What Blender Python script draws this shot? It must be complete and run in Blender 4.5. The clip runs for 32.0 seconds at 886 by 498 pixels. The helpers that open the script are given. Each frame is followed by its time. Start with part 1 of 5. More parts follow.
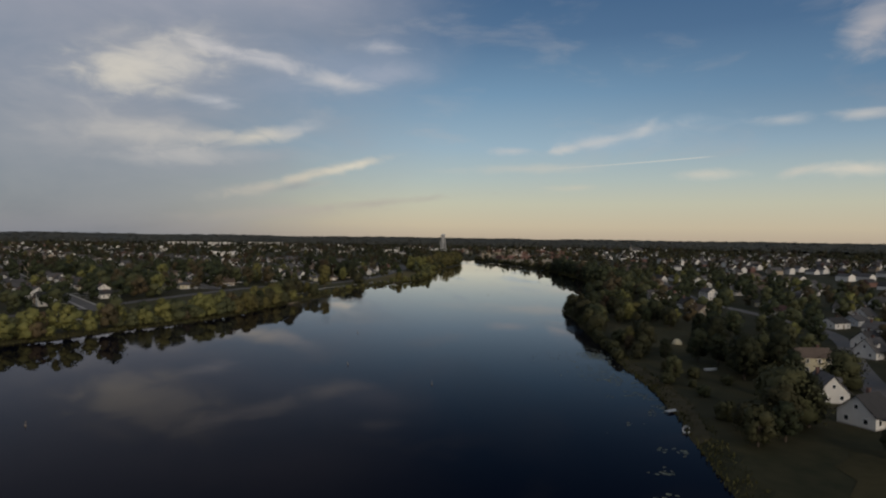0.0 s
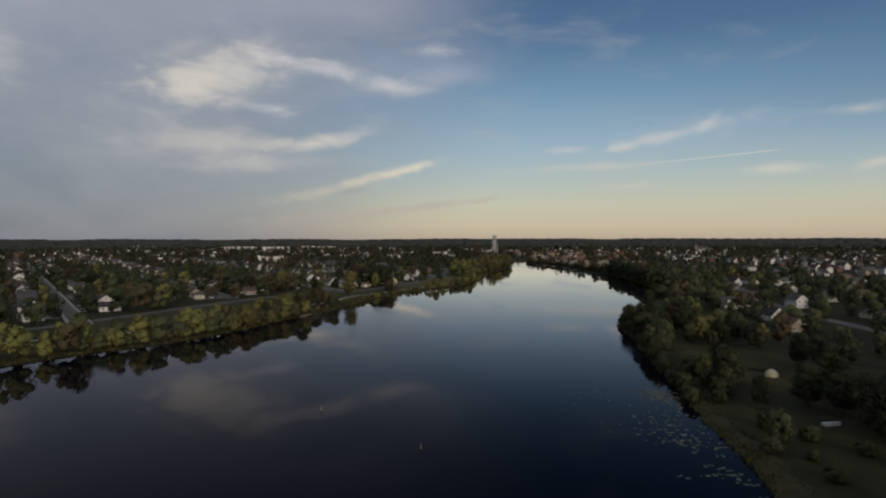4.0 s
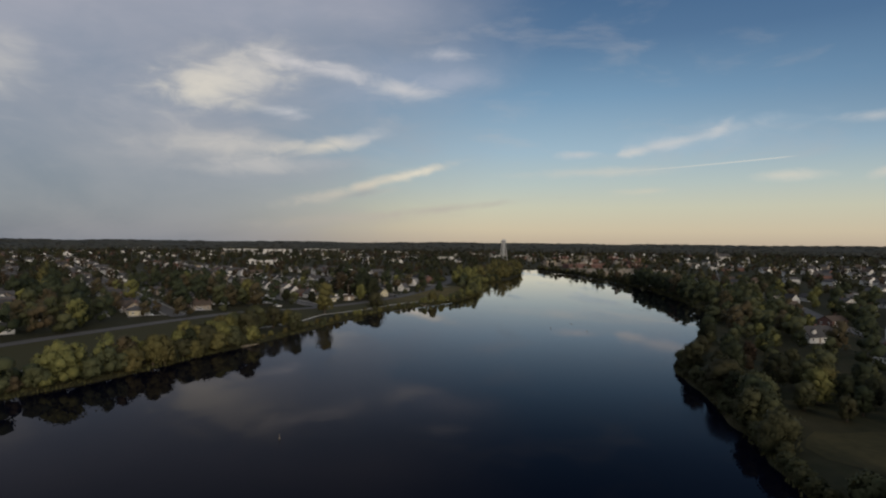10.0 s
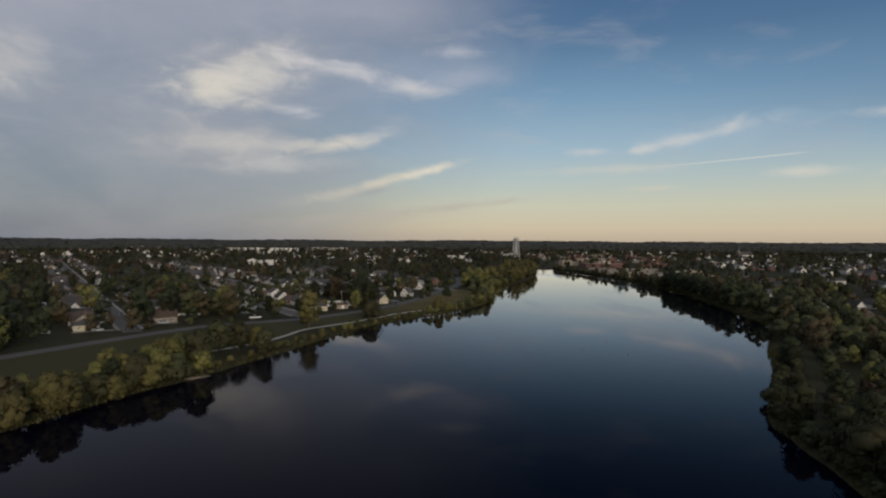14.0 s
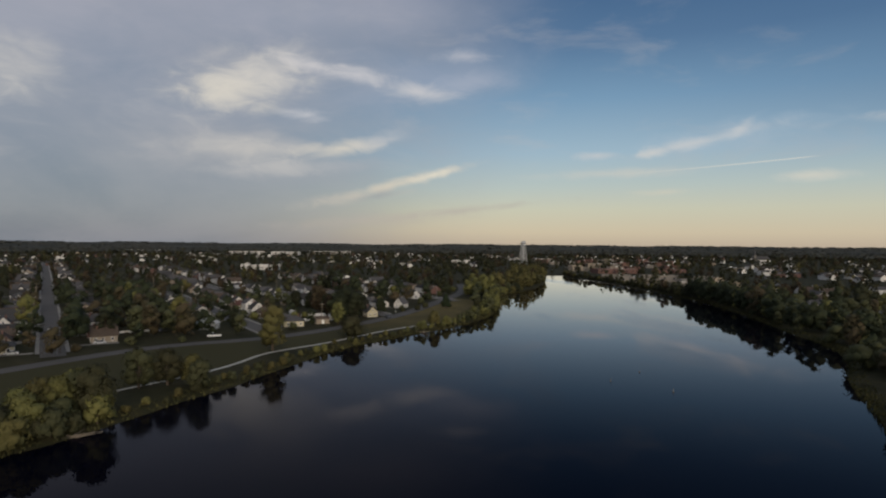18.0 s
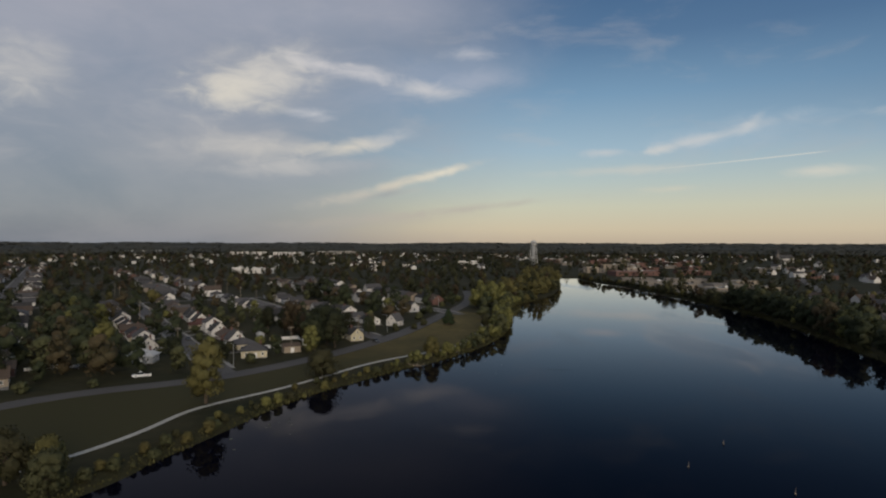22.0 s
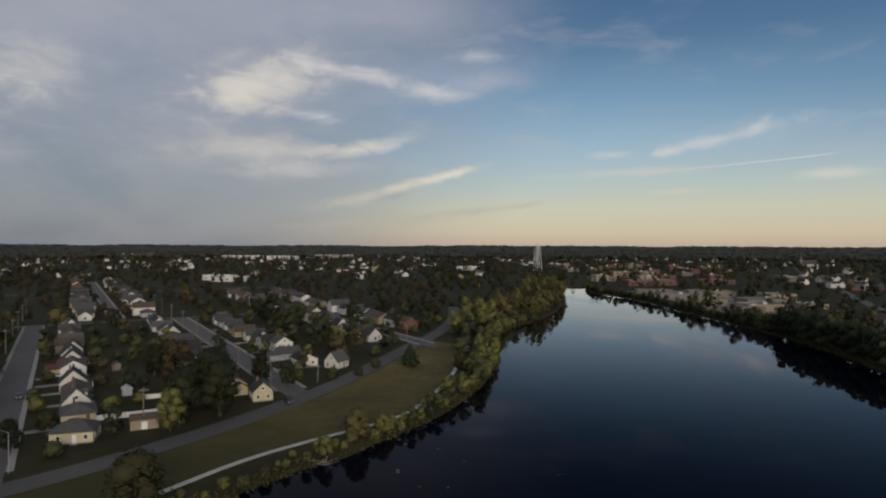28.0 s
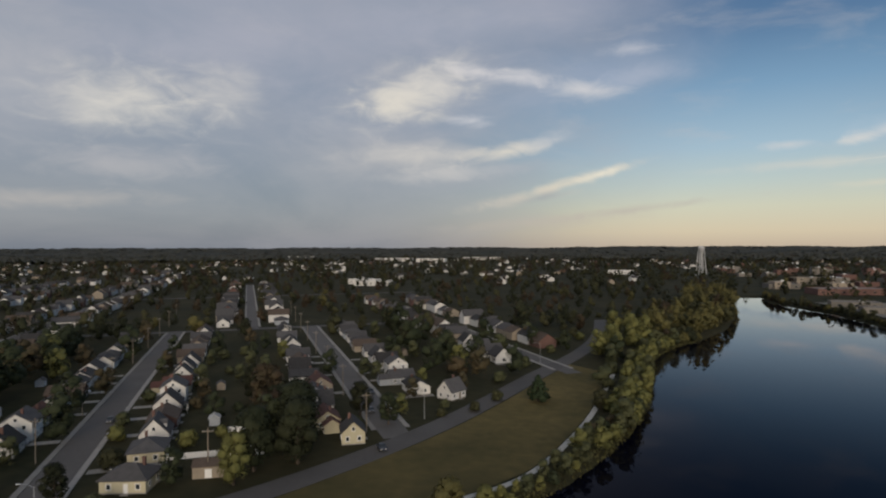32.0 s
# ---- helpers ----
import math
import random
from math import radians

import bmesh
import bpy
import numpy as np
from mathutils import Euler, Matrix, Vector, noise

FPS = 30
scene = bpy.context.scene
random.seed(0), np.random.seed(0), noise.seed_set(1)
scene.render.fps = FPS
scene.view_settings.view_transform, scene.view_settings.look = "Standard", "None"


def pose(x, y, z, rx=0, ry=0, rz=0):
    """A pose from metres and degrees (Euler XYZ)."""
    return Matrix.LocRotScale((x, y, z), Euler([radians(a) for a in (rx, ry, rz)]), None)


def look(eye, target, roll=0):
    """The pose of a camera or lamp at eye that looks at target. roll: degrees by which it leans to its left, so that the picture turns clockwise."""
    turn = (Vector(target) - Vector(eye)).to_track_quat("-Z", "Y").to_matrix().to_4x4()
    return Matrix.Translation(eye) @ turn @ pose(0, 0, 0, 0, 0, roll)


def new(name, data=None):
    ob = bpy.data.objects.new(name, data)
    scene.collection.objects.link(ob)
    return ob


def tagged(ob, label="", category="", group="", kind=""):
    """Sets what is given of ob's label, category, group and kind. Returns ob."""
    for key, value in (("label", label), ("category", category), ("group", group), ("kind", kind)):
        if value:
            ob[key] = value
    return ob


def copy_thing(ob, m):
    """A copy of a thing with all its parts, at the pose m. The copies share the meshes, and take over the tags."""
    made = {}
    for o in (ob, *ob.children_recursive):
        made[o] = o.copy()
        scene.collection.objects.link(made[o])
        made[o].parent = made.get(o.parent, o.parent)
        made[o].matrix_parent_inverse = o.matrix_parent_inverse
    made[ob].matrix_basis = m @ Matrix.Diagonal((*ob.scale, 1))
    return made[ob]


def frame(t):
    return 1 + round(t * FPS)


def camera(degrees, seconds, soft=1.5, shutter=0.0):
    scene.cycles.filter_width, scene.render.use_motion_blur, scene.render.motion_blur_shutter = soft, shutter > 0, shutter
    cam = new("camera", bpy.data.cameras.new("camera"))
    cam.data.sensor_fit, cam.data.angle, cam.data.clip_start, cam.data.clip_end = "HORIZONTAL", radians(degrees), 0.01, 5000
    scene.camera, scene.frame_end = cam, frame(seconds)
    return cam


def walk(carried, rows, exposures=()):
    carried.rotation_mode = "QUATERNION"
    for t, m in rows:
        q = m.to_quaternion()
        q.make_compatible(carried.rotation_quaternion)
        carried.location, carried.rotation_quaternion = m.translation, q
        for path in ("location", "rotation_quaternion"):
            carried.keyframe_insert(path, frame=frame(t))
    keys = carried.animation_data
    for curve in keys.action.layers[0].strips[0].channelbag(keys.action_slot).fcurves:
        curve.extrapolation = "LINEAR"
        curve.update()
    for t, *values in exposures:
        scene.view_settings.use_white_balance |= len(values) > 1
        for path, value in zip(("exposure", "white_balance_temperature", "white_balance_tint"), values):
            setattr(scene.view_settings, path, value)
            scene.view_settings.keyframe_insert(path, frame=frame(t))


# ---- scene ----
cam = camera(72.0, 32.0, soft=2.2)
PATH = [
    (0.0, pose(-31.92, -209.39, 38.68, 88.978, -0.823, -7.155)),
    (0.5, pose(-29.46, -202.21, 38.49, 88.680, -0.556, -7.970)),
    (1.0, pose(-26.84, -196.18, 38.40, 88.706, -0.097, -8.653)),
    (1.5, pose(-24.04, -191.39, 38.38, 88.926, 0.204, -9.097)),
    (2.0, pose(-21.21, -187.07, 38.48, 89.202, 0.305, -7.639)),
    (2.5, pose(-18.73, -182.26, 38.64, 89.348, 0.156, -5.227)),
    (3.0, pose(-16.84, -176.35, 38.81, 89.273, 0.027, -2.931)),
    (3.5, pose(-15.43, -169.60, 38.85, 89.092, 0.047, -1.760)),
    (5.5, pose(-8.76, -142.46, 38.15, 89.089, 0.325, -2.397)),
    (6.0, pose(-7.83, -136.61, 38.31, 89.195, 0.161, -0.906)),
    (6.5, pose(-7.31, -130.80, 38.68, 89.178, -0.024, 0.381)),
    (7.0, pose(-7.19, -124.21, 38.98, 89.130, -0.085, 0.639)),
    (7.5, pose(-6.87, -117.16, 39.20, 89.124, -0.176, 0.453)),
    (8.0, pose(-6.32, -110.21, 39.34, 89.184, -0.228, 0.147)),
    (8.5, pose(-5.70, -103.59, 39.46, 89.232, -0.347, -0.166)),
    (9.0, pose(-5.20, -97.31, 39.59, 89.318, -0.446, -0.560)),
    (9.5, pose(-4.82, -91.09, 39.73, 89.408, -0.495, -0.770)),
    (10.0, pose(-4.53, -85.08, 39.84, 89.427, -0.539, -1.003)),
    (10.5, pose(-4.28, -78.95, 39.89, 89.453, -0.617, -1.087)),
    (11.0, pose(-4.01, -72.46, 39.92, 89.424, -0.630, -1.198)),
    (11.5, pose(-3.75, -65.73, 40.02, 89.420, -0.524, -1.322)),
    (12.0, pose(-3.38, -59.32, 40.16, 89.390, -0.423, -1.242)),
    (12.5, pose(-3.01, -52.90, 40.33, 89.333, -0.434, -0.701)),
    (13.0, pose(-2.63, -45.96, 40.52, 89.271, -0.390, -0.105)),
    (13.5, pose(-2.23, -38.61, 40.72, 89.249, -0.372, 0.031)),
    (14.0, pose(-1.72, -31.53, 40.83, 89.219, -0.362, -0.003)),
    (14.5, pose(-1.37, -24.80, 40.90, 89.281, -0.519, -0.034)),
    (16.5, pose(-0.00, -0.00, 40.79, 89.555, -0.600, -0.000)),
    (17.0, pose(0.69, 6.09, 40.77, 89.502, -0.766, 0.306)),
    (17.5, pose(1.79, 12.29, 40.79, 89.528, -0.636, 0.342)),
    (18.0, pose(2.97, 18.82, 40.90, 89.572, -0.470, 0.603)),
    (18.5, pose(3.76, 25.81, 41.07, 89.581, -0.283, 0.698)),
    (19.0, pose(3.88, 33.60, 41.36, 89.549, -0.202, 0.779)),
    (19.5, pose(3.79, 41.49, 41.77, 89.549, -0.220, 0.801)),
    (20.0, pose(3.79, 49.26, 42.29, 89.496, -0.257, 0.948)),
    (20.5, pose(3.92, 56.95, 42.90, 89.479, -0.197, 1.085)),
    (21.0, pose(4.36, 64.74, 43.53, 89.488, -0.171, 1.183)),
    (21.5, pose(4.95, 72.56, 44.12, 89.430, -0.141, 1.315)),
    (22.0, pose(5.67, 80.45, 44.71, 89.397, -0.136, 1.336)),
    (22.5, pose(6.50, 88.24, 45.31, 89.388, -0.182, 1.368)),
    (23.0, pose(7.13, 95.60, 45.92, 89.335, -0.230, 1.422)),
    (23.5, pose(7.74, 102.82, 46.59, 89.295, -0.279, 1.542)),
    (24.0, pose(8.66, 110.23, 47.25, 89.238, -0.286, 1.602)),
    (24.5, pose(9.63, 117.58, 47.73, 89.160, -0.283, 1.738)),
    (26.5, pose(15.43, 148.97, 47.63, 89.241, -0.028, 2.191)),
    (27.0, pose(17.69, 156.03, 47.75, 89.459, -0.110, 2.084)),
    (27.5, pose(19.77, 161.81, 47.98, 89.603, -0.205, 2.033)),
    (28.0, pose(21.88, 166.89, 48.38, 89.606, -0.195, 1.969)),
    (28.5, pose(24.37, 172.01, 48.97, 89.578, -0.214, 1.787)),
    (29.0, pose(26.44, 176.51, 49.61, 89.519, -0.295, 1.860)),
    (29.5, pose(27.72, 180.62, 50.28, 89.525, -0.312, 2.094)),
    (30.0, pose(28.12, 184.67, 50.84, 89.588, -0.233, 1.955)),
    (30.5, pose(28.10, 189.90, 51.13, 89.660, -0.125, 2.765)),
    (31.0, pose(27.76, 195.40, 51.11, 89.699, -0.182, 5.870)),
    (31.5, pose(26.96, 201.30, 51.00, 89.723, -0.021, 10.515)),
    (32.0, pose(25.78, 207.10, 50.89, 89.739, 0.222, 16.051)),
]
walk(cam, PATH, ((0.0, -0.12), (3.0, -0.11), (6.0, -0.02), (10.0, 0.0), (30.0, 0.02), (32.0, 0.12)))

# ---------- world, sun ----------
SUN_EL, SUN_AZ = radians(14), radians(160)
world = bpy.data.worlds.new("evening_sky")
scene.world = world
world.use_nodes = True
wt = world.node_tree
wt.nodes.clear()


def wn(kind, **inputs):
    n = wt.nodes.new(kind)
    for key, value in inputs.items():
        n.inputs[key].default_value = value
    return n


def wmath(op, a, b=0.0, c=0.0, clamp=False):
    n = wt.nodes.new("ShaderNodeMath")
    n.operation, n.use_clamp = op, clamp
    for k, v in enumerate((a, b, c)):
        if isinstance(v, (int, float)):
            n.inputs[k].default_value = v
        else:
            wt.links.new(v, n.inputs[k])
    return n.outputs[0]


def wmix(fac, a, b):
    n = wt.nodes.new("ShaderNodeMix")
    n.data_type = "RGBA"
    for k, v in ((0, fac), (6, a), (7, b)):
        if isinstance(v, (int, float)):
            n.inputs[k].default_value = v
        elif isinstance(v, tuple):
            n.inputs[k].default_value = (*v, 1)
        else:
            wt.links.new(v, n.inputs[k])
    return n.outputs[2]


def wramp(fac, stops):
    n = wt.nodes.new("ShaderNodeValToRGB")
    el = n.color_ramp.elements
    while len(el) < len(stops):
        el.new(0.5)
    for e, (p, c) in zip(el, stops):
        e.position, e.color = p, (*c, 1)
    wt.links.new(fac, n.inputs[0])
    return n.outputs[0]


def wsmooth(v, lo, hi):
    n = wt.nodes.new("ShaderNodeMapRange")
    n.interpolation_type = "SMOOTHSTEP"
    wt.links.new(v, n.inputs[0])
    n.inputs[1].default_value, n.inputs[2].default_value = lo, hi
    return n.outputs[0]


coord = wt.nodes.new("ShaderNodeTexCoord").outputs["Generated"]
sep = wt.nodes.new("ShaderNodeSeparateXYZ")
wt.links.new(coord, sep.inputs[0])
sx, sy, sz = sep.outputs
elev = wmath("MULTIPLY", wmath("ARCSINE", sz), 180 / math.pi)
azim = wmath("MULTIPLY", wmath("ARCTAN2", sx, sy), 180 / math.pi)
up = wmath("DIVIDE", wmath("ABSOLUTE", elev), 60.0, clamp=True)
clear = wramp(up, [(0.0, (0.53, 0.43, 0.33)), (0.02, (0.61, 0.52, 0.38)), (0.055, (0.57, 0.56, 0.44)), (0.09, (0.46, 0.53, 0.51)), (0.14, (0.33, 0.46, 0.56)),
                   (0.22, (0.175, 0.31, 0.46)), (0.30, (0.080, 0.165, 0.300)), (0.38, (0.044, 0.110, 0.232)), (0.52, (0.046, 0.11, 0.23)), (0.75, (0.22, 0.25, 0.31)), (1.0, (0.29, 0.31, 0.35))])
hazy = wramp(up, [(0.0, (0.160, 0.187, 0.240)), (0.10, (0.172, 0.207, 0.270)), (0.20, (0.210, 0.250, 0.322)),
                  (0.42, (0.30, 0.325, 0.39)), (0.75, (0.30, 0.32, 0.37)), (1.0, (0.29, 0.31, 0.35))])
side = wsmooth(wmath("MULTIPLY_ADD", elev, -0.45, azim), -27.0, 5.0)
base = wmix(side, hazy, clear)


def wcloud(scale, squash, lo, hi, detail=6.0, shift=0.0):
    m = wt.nodes.new("ShaderNodeCombineXYZ")
    e = wmath("MULTIPLY", elev, squash)
    wt.links.new(wmath("ADD", azim, shift), m.inputs[0])
    wt.links.new(e, m.inputs[1])
    n = wn("ShaderNodeTexNoise", Scale=scale, Detail=detail, Roughness=0.58)
    n.inputs["Distortion"].default_value = 0.4
    wt.links.new(m.outputs[0], n.inputs["Vector"])
    return wsmooth(n.outputs[0], lo, hi)


veil = wmath("MULTIPLY", wcloud(0.035, 2.2, 0.38, 0.68), wmath("SUBTRACT", 1.0, wsmooth(azim, -6.0, 12.0)))
base = wmix(wmath("MULTIPLY", veil, 0.45), base, (0.36, 0.35, 0.38))
wisp = wmath("MULTIPLY", wcloud(0.10, 3.0, 0.50, 0.72, 8.0, 40.0), wsmooth(elev, 3.0, 9.0))
base = wmix(wmath("MULTIPLY", wisp, 0.22), base, (0.50, 0.47, 0.47))


dome = wt.nodes.new("ShaderNodeCombineXYZ")
wt.links.new(azim, dome.inputs[0])
wt.links.new(elev, dome.inputs[1])


def fray(scale, stretch, tilt, amount):
    """Noise drawn out along the clouds, as an uneven step on their edges."""
    m = wt.nodes.new("ShaderNodeMapping")
    m.inputs["Rotation"].default_value, m.inputs["Scale"].default_value = (0, 0, -radians(tilt)), (1, stretch, 1)
    wt.links.new(dome.outputs[0], m.inputs[0])
    n = wn("ShaderNodeTexNoise", Scale=scale, Detail=7.0, Roughness=0.57)
    n.inputs["Distortion"].default_value = 0.6
    wt.links.new(m.outputs[0], n.inputs["Vector"])
    return wmath("MULTIPLY_ADD", n.outputs[0], amount, -0.5 * amount)


FRAY = {"fine": fray(0.30, 2.4, 9, 2.5), "broad": fray(0.12, 2.2, 5, 2.0)}


deep = wmath("MULTIPLY", wsmooth(azim, 12.0, 48.0), wsmooth(elev, 4.0, 13.0))
base = wmix(wmath("MULTIPLY", deep, 0.42), base, (0.050, 0.120, 0.245))


def puff(az, el, wide, high, tilt, colour, strength, kind="fine"):
    """One bank of cloud: a soft ellipse on the sky with a frayed edge."""
    global base
    m = wt.nodes.new("ShaderNodeMapping")
    m.vector_type = "TEXTURE"
    m.inputs["Location"].default_value, m.inputs["Rotation"].default_value = (az, el, 0), (0, 0, radians(tilt))
    m.inputs["Scale"].default_value = (wide, high, 1)
    wt.links.new(dome.outputs[0], m.inputs[0])
    r = wt.nodes.new("ShaderNodeVectorMath")
    r.operation = "LENGTH"
    wt.links.new(m.outputs[0], r.inputs[0])
    fac = wt.nodes.new("ShaderNodeMapRange")
    fac.interpolation_type = "SMOOTHSTEP"
    wt.links.new(wmath("ADD", r.outputs["Value"], FRAY[kind]), fac.inputs[0])
    for k, v in zip((1, 2, 3, 4), (-0.35, 1.75, strength, 0.0)):
        fac.inputs[k].default_value = v
    base = wmix(fac.outputs[0], base, colour)


CLOUDS = [
    # broad lilac-grey banks
    (-30, 18.5, 13, 4.5, 6, (0.43, 0.41, 0.46), 0.45, "broad"), (-10, 20.5, 12, 2.2, 4, (0.40, 0.40, 0.47), 0.5, "broad"), (-17, 12.6, 10, 3.4, 8, (0.40, 0.39, 0.43), 0.5, "broad"),
    (-20, 8.2, 9, 2.0, 3, (0.45, 0.42, 0.42), 0.6, "broad"), (-2, 15.2, 8, 2.2, 6, (0.33, 0.37, 0.47), 0.5, "broad"), (-15, 6.0, 8, 1.2, 3, (0.33, 0.33, 0.37), 0.6, "broad"),
    # bright heap and its ragged streak
    (-18.4, 14.2, 5.4, 2.0, 15, (0.66, 0.61, 0.54), 0.8), (-20.2, 13.3, 3.0, 1.3, 10, (0.74, 0.67, 0.56), 0.75), (-16.6, 15.0, 2.8, 1.3, 10, (0.68, 0.63, 0.57), 0.6),
    (-12.8, 15.9, 2.6, 0.62, -8, (0.66, 0.62, 0.61), 0.85), (-8.6, 15.3, 2.6, 0.6, -7, (0.64, 0.61, 0.61), 0.8),
    (1.3, 17.1, 2.0, 0.45, 2, (0.56, 0.55, 0.58), 0.7), (-3.0, 14.0, 3.0, 0.65, -8, (0.64, 0.61, 0.60), 0.85), (1.6, 14.8, 3.6, 0.8, 8, (0.44, 0.46, 0.54), 0.5),
    (-13.3, 11.6, 1.5, 0.42, -2, (0.56, 0.55, 0.57), 0.8),
    # second row
    (-18.5, 8.4, 5.2, 1.0, -1, (0.60, 0.55, 0.50), 0.75), (-10.2, 8.7, 3.2, 0.62, 8, (0.72, 0.64, 0.53), 0.9), (-6.2, 9.6, 2.2, 0.55, 14, (0.56, 0.54, 0.54), 0.6),
    (-15.5, 6.8, 4.4, 0.7, 3, (0.55, 0.51, 0.49), 0.65), (-9.6, 7.2, 3.0, 0.5, 4, (0.36, 0.37, 0.41), 0.5),
    # arrow-shaped streak with its shaded keel
    (-4.4, 5.75, 5.0, 0.42, 15, (0.72, 0.62, 0.49), 0.85), (-1.7, 6.45, 1.8, 0.32, 15, (0.82, 0.73, 0.58), 0.9), (-8.5, 4.4, 4.5, 0.5, 9, (0.52, 0.46, 0.41), 0.6),
    (-6.8, 4.45, 1.7, 0.32, 12, (0.29, 0.30, 0.33), 0.75), (1.2, 3.2, 6.2, 0.30, 6, (0.44, 0.39, 0.36), 0.65), (-7, 2.2, 7, 0.5, 4, (0.45, 0.39, 0.36), 0.45),
    # thin clouds over the afterglow
    (21.8, 8.95, 4.4, 0.40, 10, (0.66, 0.63, 0.60), 0.85), (18.2, 8.2, 1.2, 0.40, 4, (0.66, 0.63, 0.59), 0.8), (25.2, 9.7, 0.9, 0.35, 40, (0.66, 0.63, 0.60), 0.7), (25, 9.4, 6, 0.9, 6, (0.42, 0.50, 0.58), 0.5),
    (13.4, 8.15, 1.6, 0.34, 2, (0.56, 0.57, 0.58), 0.8), (14.6, 6.5, 5.6, 0.36, 1, (0.58, 0.57, 0.52), 0.7), (30.3, 5.8, 2.2, 0.38, 0, (0.66, 0.63, 0.55), 0.85),
    (19.3, 4.75, 2.2, 0.28, 3, (0.64, 0.59, 0.48), 0.7), (42.2, 16.3, 2.0, 1.7, 50, (0.52, 0.49, 0.50), 0.85), (41.2, 5.8, 2.4, 0.55, 0, (0.74, 0.68, 0.58), 0.9),
    (37.2, 5.8, 1.0, 0.35, 15, (0.64, 0.61, 0.54), 0.8), (41.6, 10.0, 1.8, 0.4, 0, (0.58, 0.57, 0.56), 0.85), (36, 9.95, 1.8, 0.36, 0, (0.52, 0.54, 0.56), 0.75),
    # left of the walk
    (-36, 13.2, 3.0, 2.2, 5, (0.60, 0.56, 0.52), 0.6), (-43.5, 12.2, 5.0, 2.4, 6, (0.68, 0.63, 0.56), 0.85), (-52, 14, 5, 4, 0, (0.52, 0.49, 0.49), 0.6, "broad"),
    (-43, 7.0, 6, 1.2, 2, (0.45, 0.42, 0.43), 0.6), (-49, 3.9, 8, 0.6, 2, (0.44, 0.40, 0.39), 0.6), (-38, 16.8, 8, 1.5, 4, (0.42, 0.41, 0.46), 0.5, "broad")]
for c in CLOUDS:
    puff(*c)
# a thin straight vapour trail
trail = wmath("ABSOLUTE", wmath("SUBTRACT", elev, wmath("MULTIPLY_ADD", azim, 0.058, 5.51)))
trail = wmath("MULTIPLY", wmath("SUBTRACT", 1.0, wsmooth(trail, 0.0, 0.085)), wmath("MULTIPLY", wsmooth(azim, 14.0, 27.0), wmath("SUBTRACT", 1.0, wsmooth(azim, 29.5, 31.5))))
base = wmix(wmath("MULTIPLY", trail, 0.6), base, (0.78, 0.72, 0.62))
sky = wt.nodes.new("ShaderNodeTexSky")
sky.sky_type, sky.sun_disc = "NISHITA", False
sky.sun_elevation, sky.sun_rotation = SUN_EL, SUN_AZ
sky_bg = wn("ShaderNodeBackground", Strength=0.10)
wt.links.new(sky.outputs[0], sky_bg.inputs[0])
cloud_bg = wn("ShaderNodeBackground", Strength=1.0)
wt.links.new(base, cloud_bg.inputs[0])
both = wn("ShaderNodeMixShader", Fac=0.88)
wt.links.new(sky_bg.outputs[0], both.inputs[1])
wt.links.new(cloud_bg.outputs[0], both.inputs[2])
wt.links.new(both.outputs[0], wt.nodes.new("ShaderNodeOutputWorld").inputs[0])

sun_data = bpy.data.lights.new("sun", "SUN")
sun_data.energy, sun_data.angle, sun_data.color = 2.0, radians(30), (1.0, 0.86, 0.70)
sun = new("sun", sun_data)
sun_way = Vector((math.sin(SUN_AZ) * math.cos(SUN_EL), math.cos(SUN_AZ) * math.cos(SUN_EL), math.sin(SUN_EL)))
sun.matrix_world = look(tuple(sun_way * 500), (0, 0, 0))


